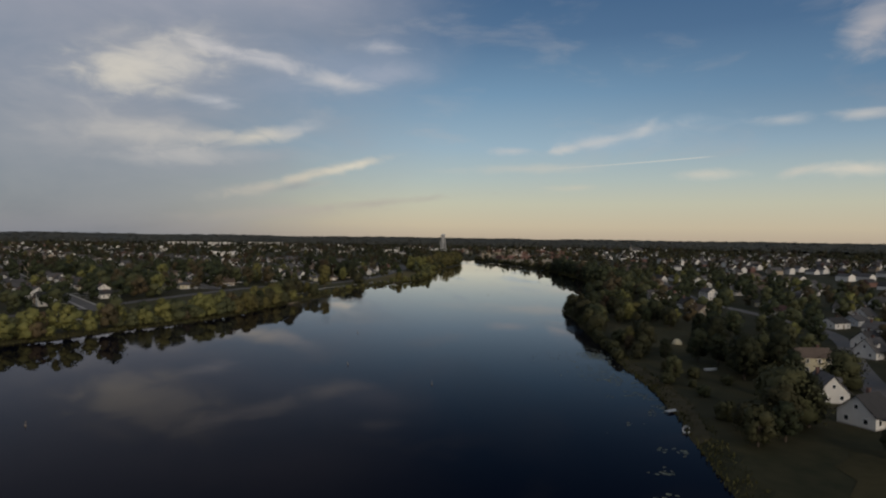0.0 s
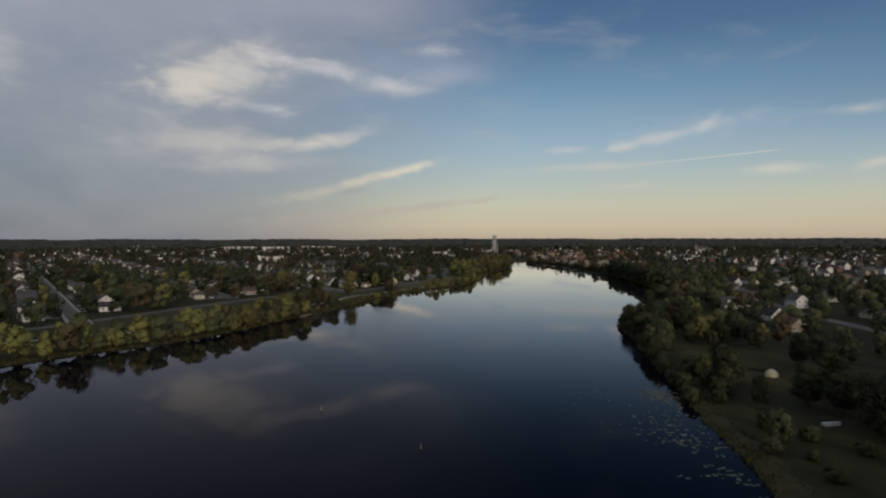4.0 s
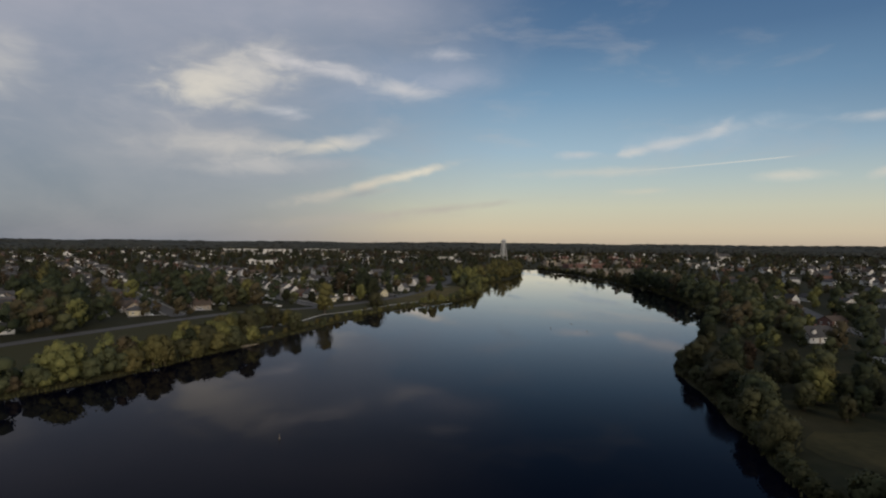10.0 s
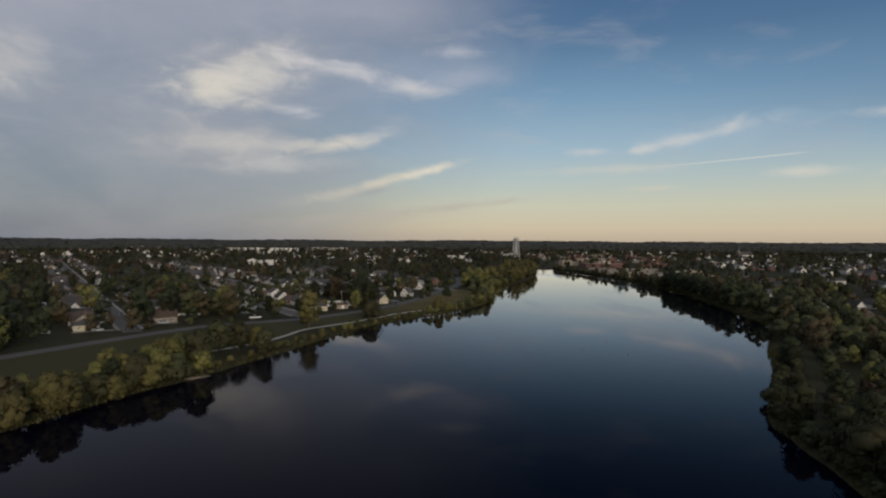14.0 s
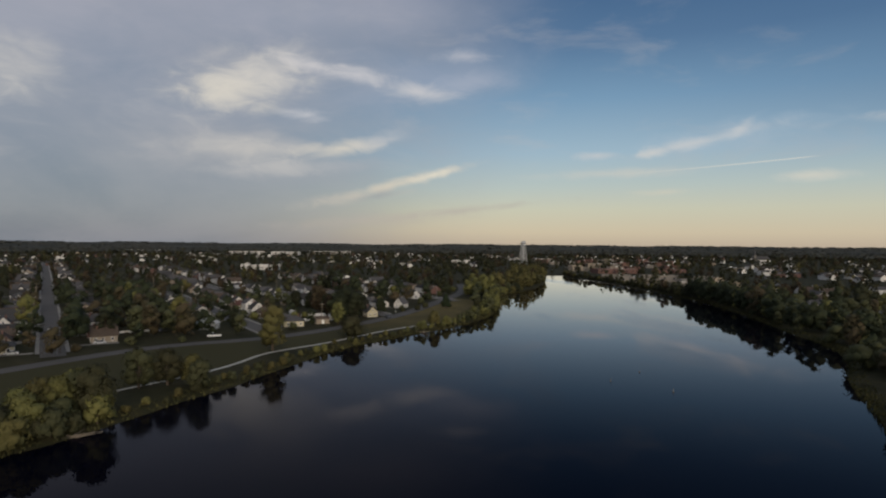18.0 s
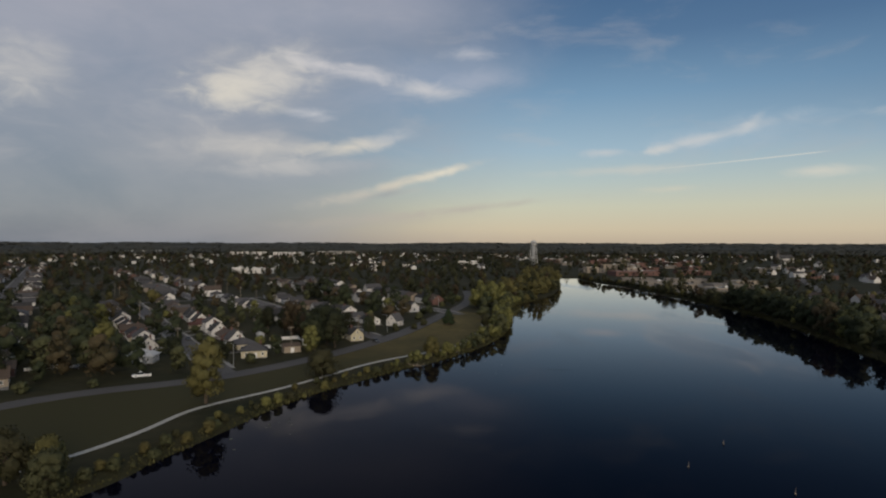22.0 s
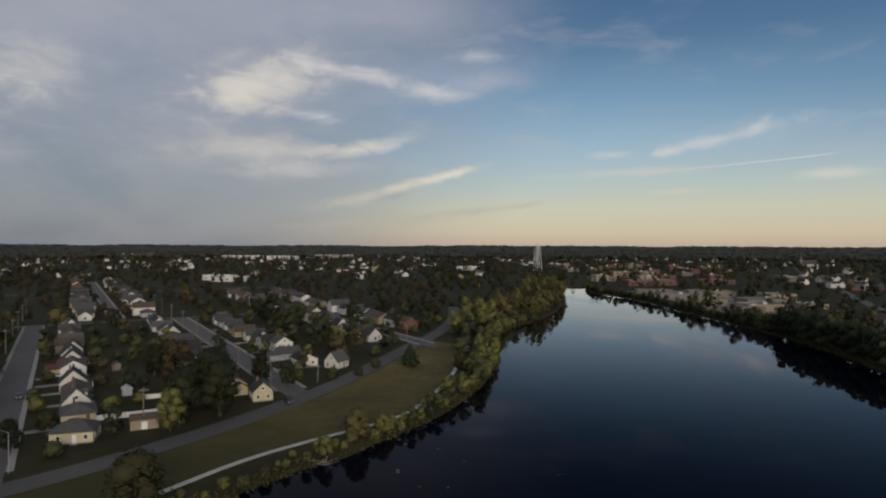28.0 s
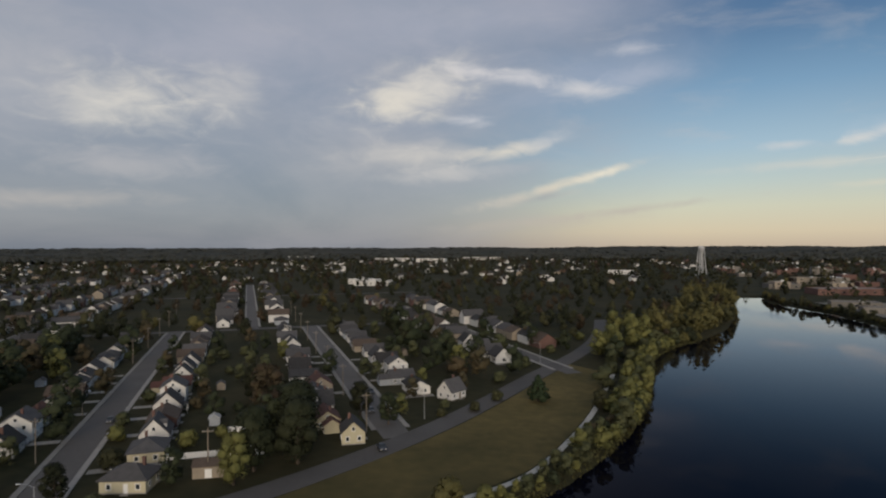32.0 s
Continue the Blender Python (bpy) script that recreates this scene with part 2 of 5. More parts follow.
# ---------- materials ----------
def material(name, colour, rough=0.8, metal=0.0, vary=0.15, scale=1.0, colour2=None, per="object", bump=0.0, spec=0.3):
    """A procedural surface: two noises mix two colours, each piece or island with its own shade."""
    m = bpy.data.materials.new(name)
    m.use_nodes = True
    t = m.node_tree
    b = t.nodes["Principled BSDF"]
    b.inputs["Roughness"].default_value, b.inputs["Metallic"].default_value = rough, metal
    b.inputs["Specular IOR Level"].default_value = spec
    tc = t.nodes.new("ShaderNodeTexCoord")
    n1, n2 = t.nodes.new("ShaderNodeTexNoise"), t.nodes.new("ShaderNodeTexNoise")
    n1.inputs["Scale"].default_value, n2.inputs["Scale"].default_value = scale, scale * 9
    n1.inputs["Detail"].default_value = n2.inputs["Detail"].default_value = 5
    for n in (n1, n2):
        t.links.new(tc.outputs["Object"], n.inputs["Vector"])
    add = t.nodes.new("ShaderNodeMath")
    add.operation = "MULTIPLY_ADD"
    t.links.new(n1.outputs[0], add.inputs[0])
    add.inputs[1].default_value = 0.7
    half = t.nodes.new("ShaderNodeMath")
    half.operation = "MULTIPLY"
    t.links.new(n2.outputs[0], half.inputs[0])
    half.inputs[1].default_value = 0.45
    t.links.new(half.outputs[0], add.inputs[2])
    st = t.nodes.new("ShaderNodeMapRange")
    t.links.new(add.outputs[0], st.inputs[0])
    st.inputs[1].default_value, st.inputs[2].default_value = 0.40, 0.75
    mix = t.nodes.new("ShaderNodeMix")
    mix.data_type = "RGBA"
    c2 = colour2 or tuple(c * (1 - 2 * vary) for c in colour)
    mix.inputs[6].default_value, mix.inputs[7].default_value = (*colour, 1), (*c2, 1)
    t.links.new(st.outputs[0], mix.inputs[0])
    hsv = t.nodes.new("ShaderNodeHueSaturation")
    t.links.new(mix.outputs[2], hsv.inputs["Color"])
    if per == "island":
        rnd = t.nodes.new("ShaderNodeNewGeometry").outputs["Random Per Island"]
    else:
        rnd = t.nodes.new("ShaderNodeObjectInfo").outputs["Random"]
    v = t.nodes.new("ShaderNodeMapRange")
    t.links.new(rnd, v.inputs[0])
    v.inputs[3].default_value, v.inputs[4].default_value = 1 - 1.6 * vary, 1 + 1.6 * vary
    t.links.new(v.outputs[0], hsv.inputs["Value"])
    t.links.new(hsv.outputs[0], b.inputs["Base Color"])
    if bump:
        bp = t.nodes.new("ShaderNodeBump")
        bp.inputs["Strength"].default_value, bp.inputs["Distance"].default_value = bump, 0.05
        t.links.new(n2.outputs[0], bp.inputs["Height"])
        t.links.new(bp.outputs[0], b.inputs["Normal"])
    return m


def water_material():
    """Deep still water: a dark body under a mirror that grows towards grazing views, with faint ripples."""
    m = bpy.data.materials.new("lake_water")
    m.use_nodes = True
    t = m.node_tree
    t.nodes.clear()
    tc = t.nodes.new("ShaderNodeTexCoord")
    mp = t.nodes.new("ShaderNodeMapping")
    mp.inputs["Scale"].default_value = (0.25, 0.6, 1)
    t.links.new(tc.outputs["Object"], mp.inputs[0])
    n = t.nodes.new("ShaderNodeTexNoise")
    n.inputs["Scale"].default_value, n.inputs["Detail"].default_value = 1.0, 3
    t.links.new(mp.outputs[0], n.inputs["Vector"])
    bp = t.nodes.new("ShaderNodeBump")
    bp.inputs["Strength"].default_value, bp.inputs["Distance"].default_value = 0.008, 0.1
    t.links.new(n.outputs[0], bp.inputs["Height"])
    fr = t.nodes.new("ShaderNodeFresnel")
    fr.inputs["IOR"].default_value = 1.33
    steep, gain = t.nodes.new("ShaderNodeMath"), t.nodes.new("ShaderNodeMath")
    steep.operation, gain.operation, gain.use_clamp = "POWER", "MULTIPLY", True
    t.links.new(fr.outputs[0], steep.inputs[0])
    steep.inputs[1].default_value = 2.0
    t.links.new(steep.outputs[0], gain.inputs[0])
    gain.inputs[1].default_value = 2.05
    body, gloss = t.nodes.new("ShaderNodeBsdfDiffuse"), t.nodes.new("ShaderNodeBsdfGlossy")
    body.inputs["Color"].default_value = (0.0016, 0.0020, 0.0062, 1)
    gloss.inputs["Color"].default_value = (0.97, 0.95, 1.0, 1)
    patch_map, patch = t.nodes.new("ShaderNodeMapping"), t.nodes.new("ShaderNodeTexNoise")
    patch_map.inputs["Scale"].default_value, patch_map.inputs["Rotation"].default_value = (0.022, 0.007, 1), (0, 0, 0.35)
    t.links.new(tc.outputs["Object"], patch_map.inputs[0])
    patch.inputs["Scale"].default_value, patch.inputs["Detail"].default_value = 1.0, 4
    t.links.new(patch_map.outputs[0], patch.inputs["Vector"])
    breeze = t.nodes.new("ShaderNodeMapRange")
    t.links.new(patch.outputs[0], breeze.inputs[0])
    breeze.inputs[1].default_value, breeze.inputs[2].default_value = 0.52, 0.62
    breeze.inputs[3].default_value, breeze.inputs[4].default_value = 0.010, 0.15
    t.links.new(breeze.outputs[0], gloss.inputs["Roughness"])
    t.links.new(bp.outputs[0], gloss.inputs["Normal"])
    mix = t.nodes.new("ShaderNodeMixShader")
    t.links.new(gain.outputs[0], mix.inputs[0])
    t.links.new(body.outputs[0], mix.inputs[1])
    t.links.new(gloss.outputs[0], mix.inputs[2])
    t.links.new(mix.outputs[0], t.nodes.new("ShaderNodeOutputMaterial").inputs[0])
    return m


GRASS = material("grass", (0.019, 0.021, 0.010), 0.95, vary=0.2, scale=0.03, colour2=(0.044, 0.038, 0.019), spec=0.1)
WATER = water_material()
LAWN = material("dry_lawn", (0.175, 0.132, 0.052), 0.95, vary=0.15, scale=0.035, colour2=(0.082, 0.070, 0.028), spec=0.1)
# Blends along y, broken by noise, from dark green to the olive-brown base.
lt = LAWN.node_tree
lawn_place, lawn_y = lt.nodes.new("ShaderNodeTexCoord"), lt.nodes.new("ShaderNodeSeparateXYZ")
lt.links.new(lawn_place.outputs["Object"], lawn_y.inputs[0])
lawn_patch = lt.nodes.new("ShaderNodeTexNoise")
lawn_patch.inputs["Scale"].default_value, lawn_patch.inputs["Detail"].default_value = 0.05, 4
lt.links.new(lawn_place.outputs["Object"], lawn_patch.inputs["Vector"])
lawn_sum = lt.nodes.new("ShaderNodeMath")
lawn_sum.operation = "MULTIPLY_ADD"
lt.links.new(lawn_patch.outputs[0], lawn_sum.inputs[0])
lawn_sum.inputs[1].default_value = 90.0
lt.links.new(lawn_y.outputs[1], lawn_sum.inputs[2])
lawn_blend = lt.nodes.new("ShaderNodeMapRange")
lawn_blend.interpolation_type = "SMOOTHSTEP"
lt.links.new(lawn_sum.outputs[0], lawn_blend.inputs[0])
lawn_blend.inputs[1].default_value, lawn_blend.inputs[2].default_value = 300.0, 440.0
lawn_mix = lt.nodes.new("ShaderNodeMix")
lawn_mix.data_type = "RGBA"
lt.links.new(lawn_blend.outputs[0], lawn_mix.inputs[0])
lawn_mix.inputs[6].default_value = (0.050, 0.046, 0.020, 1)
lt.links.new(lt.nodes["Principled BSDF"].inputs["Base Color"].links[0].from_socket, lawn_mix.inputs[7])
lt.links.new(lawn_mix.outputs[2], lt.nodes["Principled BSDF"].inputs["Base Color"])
MEADOW = material("rough_meadow", (0.056, 0.047, 0.021), 0.95, vary=0.2, scale=0.06, colour2=(0.028, 0.027, 0.012), spec=0.1)
ASPHALT = material("asphalt", (0.118, 0.108, 0.100), 0.9, vary=0.1, scale=0.08)
PATHWAY = material("worn_path", (0.42, 0.40, 0.35), 0.9, vary=0.12, scale=0.3)
CONCRETE = material("concrete", (0.30, 0.28, 0.25), 0.9, vary=0.1, scale=0.4)


def leaves(name, colour, colour2):
    """Foliage: patches of two greens a few metres wide, each leaf and each tree slightly its own."""
    m = material(name, colour, 0.8, vary=0.055, scale=0.11, colour2=colour2, per="island", spec=0.15)
    t = m.node_tree
    b = t.nodes["Principled BSDF"]
    last = b.inputs["Base Color"].links[0].from_socket
    h = t.nodes.new("ShaderNodeHueSaturation")
    t.links.new(last, h.inputs["Color"])
    info = t.nodes.new("ShaderNodeObjectInfo")
    for key, lo, hi in (("Value", 0.7, 1.3), ("Hue", 0.48, 0.515)):
        r = t.nodes.new("ShaderNodeMapRange")
        t.links.new(info.outputs["Random"], r.inputs[0])
        r.inputs[3].default_value, r.inputs[4].default_value = lo, hi
        t.links.new(r.outputs[0], h.inputs[key])
    t.links.new(h.outputs[0], b.inputs["Base Color"])
    return m


LEAF_DARK = leaves("leaves_dark", (0.019, 0.024, 0.012), (0.031, 0.034, 0.017))
LEAF_MID = leaves("leaves_mid", (0.038, 0.042, 0.020), (0.056, 0.054, 0.025))
LEAF_YELLOW = leaves("leaves_yellowing", (0.112, 0.100, 0.034), (0.068, 0.069, 0.026))
LEAF_RUST = leaves("leaves_rusty", (0.058, 0.039, 0.023), (0.038, 0.034, 0.019))
NEEDLES = leaves("needles", (0.020, 0.030, 0.014), (0.028, 0.036, 0.018))
BARK = material("bark", (0.085, 0.065, 0.048), 0.95, vary=0.2, scale=3.0, bump=0.5)
SIDING_WHITE = material("siding_white", (0.64, 0.62, 0.58), 0.7, vary=0.06, scale=0.5)
SIDING_CREAM = material("siding_cream", (0.50, 0.45, 0.31), 0.7, vary=0.08, scale=0.5)
SIDING_GREY = material("siding_grey", (0.36, 0.38, 0.40), 0.7, vary=0.1, scale=0.5)
SIDING_TAN = material("siding_tan", (0.30, 0.25, 0.19), 0.7, vary=0.1, scale=0.5)
BRICK = material("brick_wall", (0.15, 0.085, 0.07), 0.9, vary=0.12, scale=1.5)
SHINGLE_GREY = material("shingles_grey", (0.088, 0.084, 0.084), 0.95, vary=0.15, scale=0.7, bump=0.3)
SHINGLE_DARK = material("shingles_dark", (0.052, 0.050, 0.050), 0.95, vary=0.15, scale=0.7, bump=0.3)
SHINGLE_BROWN = material("shingles_brown", (0.105, 0.078, 0.060), 0.95, vary=0.15, scale=0.7, bump=0.3)
SHINGLE_RED = material("shingles_red", (0.11, 0.055, 0.046), 0.95, vary=0.12, scale=0.7, bump=0.3)
PAINT_WHITE = material("paint_white", (0.78, 0.77, 0.74), 0.5, vary=0.04, scale=1.0)
PALE_ROOF = material("pale_roof", (0.50, 0.50, 0.49), 0.8, vary=0.08, scale=0.7)
GRAVEL = material("gravel", (0.21, 0.19, 0.155), 0.95, vary=0.15, scale=0.05, bump=0.3)
GLASS = material("window_glass", (0.03, 0.035, 0.04), 0.06, vary=0.1, scale=1.0, spec=0.6)
METAL = material("galvanised_metal", (0.42, 0.43, 0.43), 0.45, 0.7, vary=0.08, scale=2.0)
WOOD = material("weathered_wood", (0.24, 0.20, 0.155), 0.9, vary=0.15, scale=2.0, bump=0.3)
RUBBER = material("tyre_rubber", (0.02, 0.02, 0.02), 0.85, vary=0.1)


# ---------- mesh helpers ----------
def mesh_from(name, verts, faces, mats, slots=None):
    me = bpy.data.meshes.new(name)
    me.from_pydata(verts, [], faces)
    for m in mats if isinstance(mats, (list, tuple)) else [mats]:
        me.materials.append(m)
    if slots is not None:
        me.polygons.foreach_set("material_index", np.asarray(slots, dtype=np.int32))
    me.update()
    return me


def part(name, bm, mat, parent=None, label=""):
    me = bpy.data.meshes.new(name)
    bm.to_mesh(me)
    bm.free()
    me.materials.append(mat)
    ob = new(name, me)
    ob.parent = parent
    return tagged(ob, label)


def thing(name, label, category, group="", kind=""):
    return tagged(new(name), label, category, group, kind)


def box(bm, x0, y0, z0, x1, y1, z1):
    v = [bm.verts.new(p) for p in ((x0, y0, z0), (x1, y0, z0), (x1, y1, z0), (x0, y1, z0), (x0, y0, z1), (x1, y0, z1), (x1, y1, z1), (x0, y1, z1))]
    for f in ((3, 2, 1, 0), (4, 5, 6, 7), (0, 1, 5, 4), (1, 2, 6, 5), (2, 3, 7, 6), (3, 0, 4, 7)):
        bm.faces.new([v[k] for k in f])
    return v


def tube(bm, a, b, ra, rb, sides=8):
    a, b = Vector(a), Vector(b)
    w = (b - a).normalized()
    s = w.orthogonal().normalized()
    t = w.cross(s)
    ring = []
    for p, r in ((a, ra), (b, rb)):
        ring.append([bm.verts.new(p + r * (math.cos(k * math.tau / sides) * s + math.sin(k * math.tau / sides) * t)) for k in range(sides)])
    for k in range(sides):
        bm.faces.new((ring[0][k], ring[0][(k + 1) % sides], ring[1][(k + 1) % sides], ring[1][k]))
    bm.faces.new(ring[0][::-1])
    bm.faces.new(ring[1])


# ---------- plan: shore, roads ----------
LAKE = [(-900, -520), (-420, -190), (-260, -75), (-175, -8), (-146, 24), (-124, 54), (-110, 67), (-100, 84), (-90, 106), (-83, 130),
        (-74, 147), (-66, 172), (-58, 194), (-50, 222), (-42, 248), (-32, 266), (-20, 284), (-8, 302), (6, 320), (18, 345),
        (28, 374), (35, 410), (38, 450), (39, 490), (52, 530), (70, 560), (88, 605), (102, 660), (113, 725), (124, 800), (130, 860),
        (158, 860), (152, 800), (166, 745), (177, 705), (182, 606), (189, 547), (190, 475), (188, 440), (182, 400), (171, 335), (164, 300),
        (158, 264), (148, 242), (124, 204), (112, 178), (98, 150), (79, 119), (71, 103), (71, 86), (65, 58),
        (57, 20), (50.5, -14), (47, -30), (42.5, -58), (37, -84), (26, -116), (17, -155), (10, -210), (0, -300), (-20, -420), (-40, -900)]


def ragged(pts):
    """The lake's outline with small bays and points along the stretch that the walk passes."""
    out = []
    for k, (a, b) in enumerate(zip(pts, pts[1:] + pts[:1])):
        a, b = Vector(a), Vector(b)
        n = max(1, int((b - a).length / 6)) if -230 < (a.y + b.y) / 2 < 640 else 1
        side = Vector((a.y - b.y, b.x - a.x)).normalized()
        for j in range(n):
            p = a.lerp(b, j / n)
            out.append(p + side * (2.0 * noise.noise((p.x * 0.09, p.y * 0.09, 1.0)) + 0.9 * noise.noise((p.x * 0.31, p.y * 0.31, 5.0)) if n > 1 else 0.0))
    return np.array(out, float)


LAKE_NP = ragged(LAKE)


def outline_distance(ring, p):
    """Distance of points from a closed outline, negative inside it."""
    a, b = ring, np.roll(ring, -1, 0)
    e = b - a
    ee = (e * e).sum(1)
    rise = np.where(np.abs(e[:, 1]) < 1e-9, 1e-9, e[:, 1])
    out = np.empty(len(p))
    step = max(1, 400000 // len(ring))
    for k in range(0, len(p), step):
        x, y = p[k:k + step, 0, None] - a[:, 0], p[k:k + step, 1, None] - a[:, 1]
        t = np.clip((x * e[:, 0] + y * e[:, 1]) / ee, 0, 1)
        best = np.sqrt(((x - t * e[:, 0]) ** 2 + (y - t * e[:, 1]) ** 2).min(1))
        hit = ((y < 0) != (y < e[:, 1])) & (x < e[:, 0] * y / rise)
        out[k:k + step] = np.where(hit.sum(1) % 2 == 1, -best, best)
    return out


def shore_distance(x, y):
    """Metres to the shore: positive on land, negative on the water."""
    p = np.stack([np.asarray(x, float).ravel(), np.asarray(y, float).ravel()], 1)
    d = outline_distance(np.array(LAKE, float), p)
    near = np.abs(d) < 14
    if near.any():
        d[near] = outline_distance(LAKE_NP, p[near])
    return d.reshape(np.shape(x))


LAND = 1.2
ROAD = [(-330, -110), (-240, 0), (-205, 55), (-178, 100), (-164, 130), (-152, 160), (-139, 190), (-126, 218), (-112, 243), (-98, 256), (-84, 264), (-70, 275),
        (-60, 288), (-51, 302), (-42, 318), (-33, 338), (-25, 359), (-18, 382), (-11, 412), (-4, 445), (4, 474), (12, 515), (16, 560), (14, 630)]
FOOTPATH = [(-170, 60), (-150, 76), (-128, 90), (-112, 110), (-102, 135), (-94, 160), (-86, 180), (-76, 195), (-70, 207), (-66, 220), (-64, 235), (-58, 245),
            (-47, 259), (-36, 279), (-26, 299), (-12, 315), (0, 327), (7, 338), (12, 356), (18, 388), (21, 420), (24, 455)]


def smooth_line(pts, step=4.0):
    p = np.array(pts, float)
    for _ in range(3):
        q = np.empty((2 * len(p), 2))
        q[0::2], q[1::2] = p * 0.75 + np.roll(p, -1, 0) * 0.25, p * 0.25 + np.roll(p, -1, 0) * 0.75
        p = np.vstack([p[:1], q[:-2], p[-1:]])
    d = np.r_[0, np.cumsum(np.linalg.norm(np.diff(p, axis=0), axis=1))]
    s = np.arange(0, d[-1], step)
    return np.stack([np.interp(s, d, p[:, 0]), np.interp(s, d, p[:, 1])], 1)


def ribbon(name, line, left, right, z, thick, mat, label, category, kind="structure"):
    """A strip along a line, between two offsets from it, with a top and side faces."""
    t = np.gradient(line, axis=0)
    t /= np.linalg.norm(t, axis=1)[:, None]
    n = np.stack([-t[:, 1], t[:, 0]], 1)
    a, b = line + n * left, line + n * right
    k = len(line)
    verts = [(*q, zz) for pts, zz in ((a, z), (b, z), (a, z - thick), (b, z - thick)) for q in pts.tolist()]
    faces = []
    for i in range(k - 1):
        faces += [(i, k + i, k + i + 1, i + 1), (i, i + 1, 2 * k + i + 1, 2 * k + i), (k + i, 3 * k + i, 3 * k + i + 1, k + i + 1)]
    return tagged(new(name, mesh_from(name, verts, faces, mat)), label, category, kind=kind)


UV_N, UV_D = np.array((0.83, 0.557)), np.array((-0.557, 0.83))   # across and along the parallel streets


def from_uv(u, v):
    return u * UV_N + v * UV_D


ROAD_LINE, PATH_LINE = smooth_line(ROAD), smooth_line(FOOTPATH)


def line_distance(line, x, y):
    return float(np.min(np.hypot(line[:, 0] - x, line[:, 1] - y)))


# ground: one sheet that dips below the water inside the lake
def graded(lo, hi, step, far):
    inner = np.arange(lo, hi + 1e-6, step)
    grow = []
    d, p = step, 0.0
    while p < far:
        d *= 1.25
        p += d
        grow.append(p)
    g = np.array(grow)
    return np.r_[(lo - g)[::-1], inner, hi + g]


gx, gy = graded(-260, 320, 5, 5200), graded(-340, 900, 5, 5200)
GX, GY = np.meshgrid(gx, gy)
DIST = shore_distance(GX, GY)
GZ = np.clip(DIST * 0.4, -2.5, LAND)
nxg, nyg = len(gx), len(gy)
quads = [(j * nxg + i, j * nxg + i + 1, (j + 1) * nxg + i + 1, (j + 1) * nxg + i) for j in range(nyg - 1) for i in range(nxg - 1)]
ground = new("ground", mesh_from("ground", np.stack([GX, GY, GZ], -1).reshape(-1, 3).tolist(), quads, GRASS))
tagged(ground, "grassy ground sloping down to the lake shore", "ground", kind="structure")
water = new("water", mesh_from("water", [(-1500, -1500, 0), (700, -1500, 0), (700, 950, 0), (-1500, 950, 0)], [(0, 1, 2, 3)], WATER))
tagged(water, "still dark lake water mirroring the evening sky", "lake", kind="structure")
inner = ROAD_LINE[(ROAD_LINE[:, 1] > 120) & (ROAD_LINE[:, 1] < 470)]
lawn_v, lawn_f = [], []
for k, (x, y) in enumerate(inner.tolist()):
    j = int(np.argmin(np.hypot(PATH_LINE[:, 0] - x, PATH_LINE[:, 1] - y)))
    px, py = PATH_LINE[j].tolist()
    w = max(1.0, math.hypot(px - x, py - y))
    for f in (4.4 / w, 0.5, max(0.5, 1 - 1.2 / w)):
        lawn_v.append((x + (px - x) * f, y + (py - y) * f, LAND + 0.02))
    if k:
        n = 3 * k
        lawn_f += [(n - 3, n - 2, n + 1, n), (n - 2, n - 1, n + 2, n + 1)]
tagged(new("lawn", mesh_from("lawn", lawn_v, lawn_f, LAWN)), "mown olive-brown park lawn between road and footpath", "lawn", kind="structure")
ribbon("road", ROAD_LINE, 3.9, -3.9, LAND + 0.05, 0.3, ASPHALT, "grey asphalt road curving along the lake park", "road")
ribbon("pavement", PATH_LINE, 0.8, -0.8, LAND + 0.06, 0.3, PATHWAY, "pale concrete footpath winding along the shore", "path")
EAST_LINE = smooth_line([(94, -76), (112, -48), (128, -26), (150, 0), (168, 40), (172, 90), (174, 137), (186, 180), (200, 225), (218, 270), (240, 330)])
ribbon("road", EAST_LINE, 3.6, -3.6, LAND + 0.045, 0.3, ASPHALT, "grey asphalt street winding behind the east bank", "road")
NORTH_LINE = np.array([(214 + (731 - 214) * f, 376 + (1498 - 376) * f) for f in np.linspace(0, 1, 60)])
ribbon("road", NORTH_LINE, 4.2, -4.2, LAND + 0.05, 0.3, ASPHALT, "long straight asphalt street leading away from the east bank", "road")
STREETS = [(-485, 20, 1100), (-403, 40, 1100), (-321, 60, 1100), (-239, 90, 1100), (-157, 110, 1100), (-75, 176, 1100), (16, 262, 1400), (97, 272, 548), (174, 312, 548), (140, 545, 1000), (258, 368, 700)]
for u, v0, v1 in STREETS:
    line = np.array([from_uv(u, v) for v in np.arange(v0, v1, 8.0)])
    w = 3.9 if u in (16, 97, 174) else 3.3
    ribbon("road", line, w, -w, LAND + 0.045, 0.3, ASPHALT, "grey asphalt side street between rows of houses", "road")
    if u > -100:
        for a, b in ((w + 0.12, w + 1.5), (-w - 1.5, -w - 0.12)):
            ribbon("pavement", line[1:], b if b > a else a, a if b > a else b, LAND + 0.14, 0.3, CONCRETE, "pale concrete pavement with a kerb beside the street", "pavement")
for v, u0, u1 in ((545, -485, 262), (800, -485, 330), (300, -485, -75), (1050, -485, 20)):
    line = np.array([from_uv(u, v) for u in np.arange(u0, u1, 8.0)])
    ribbon("road", line, 3.5, -3.5, LAND + 0.04, 0.3, ASPHALT, "grey asphalt cross street", "road")


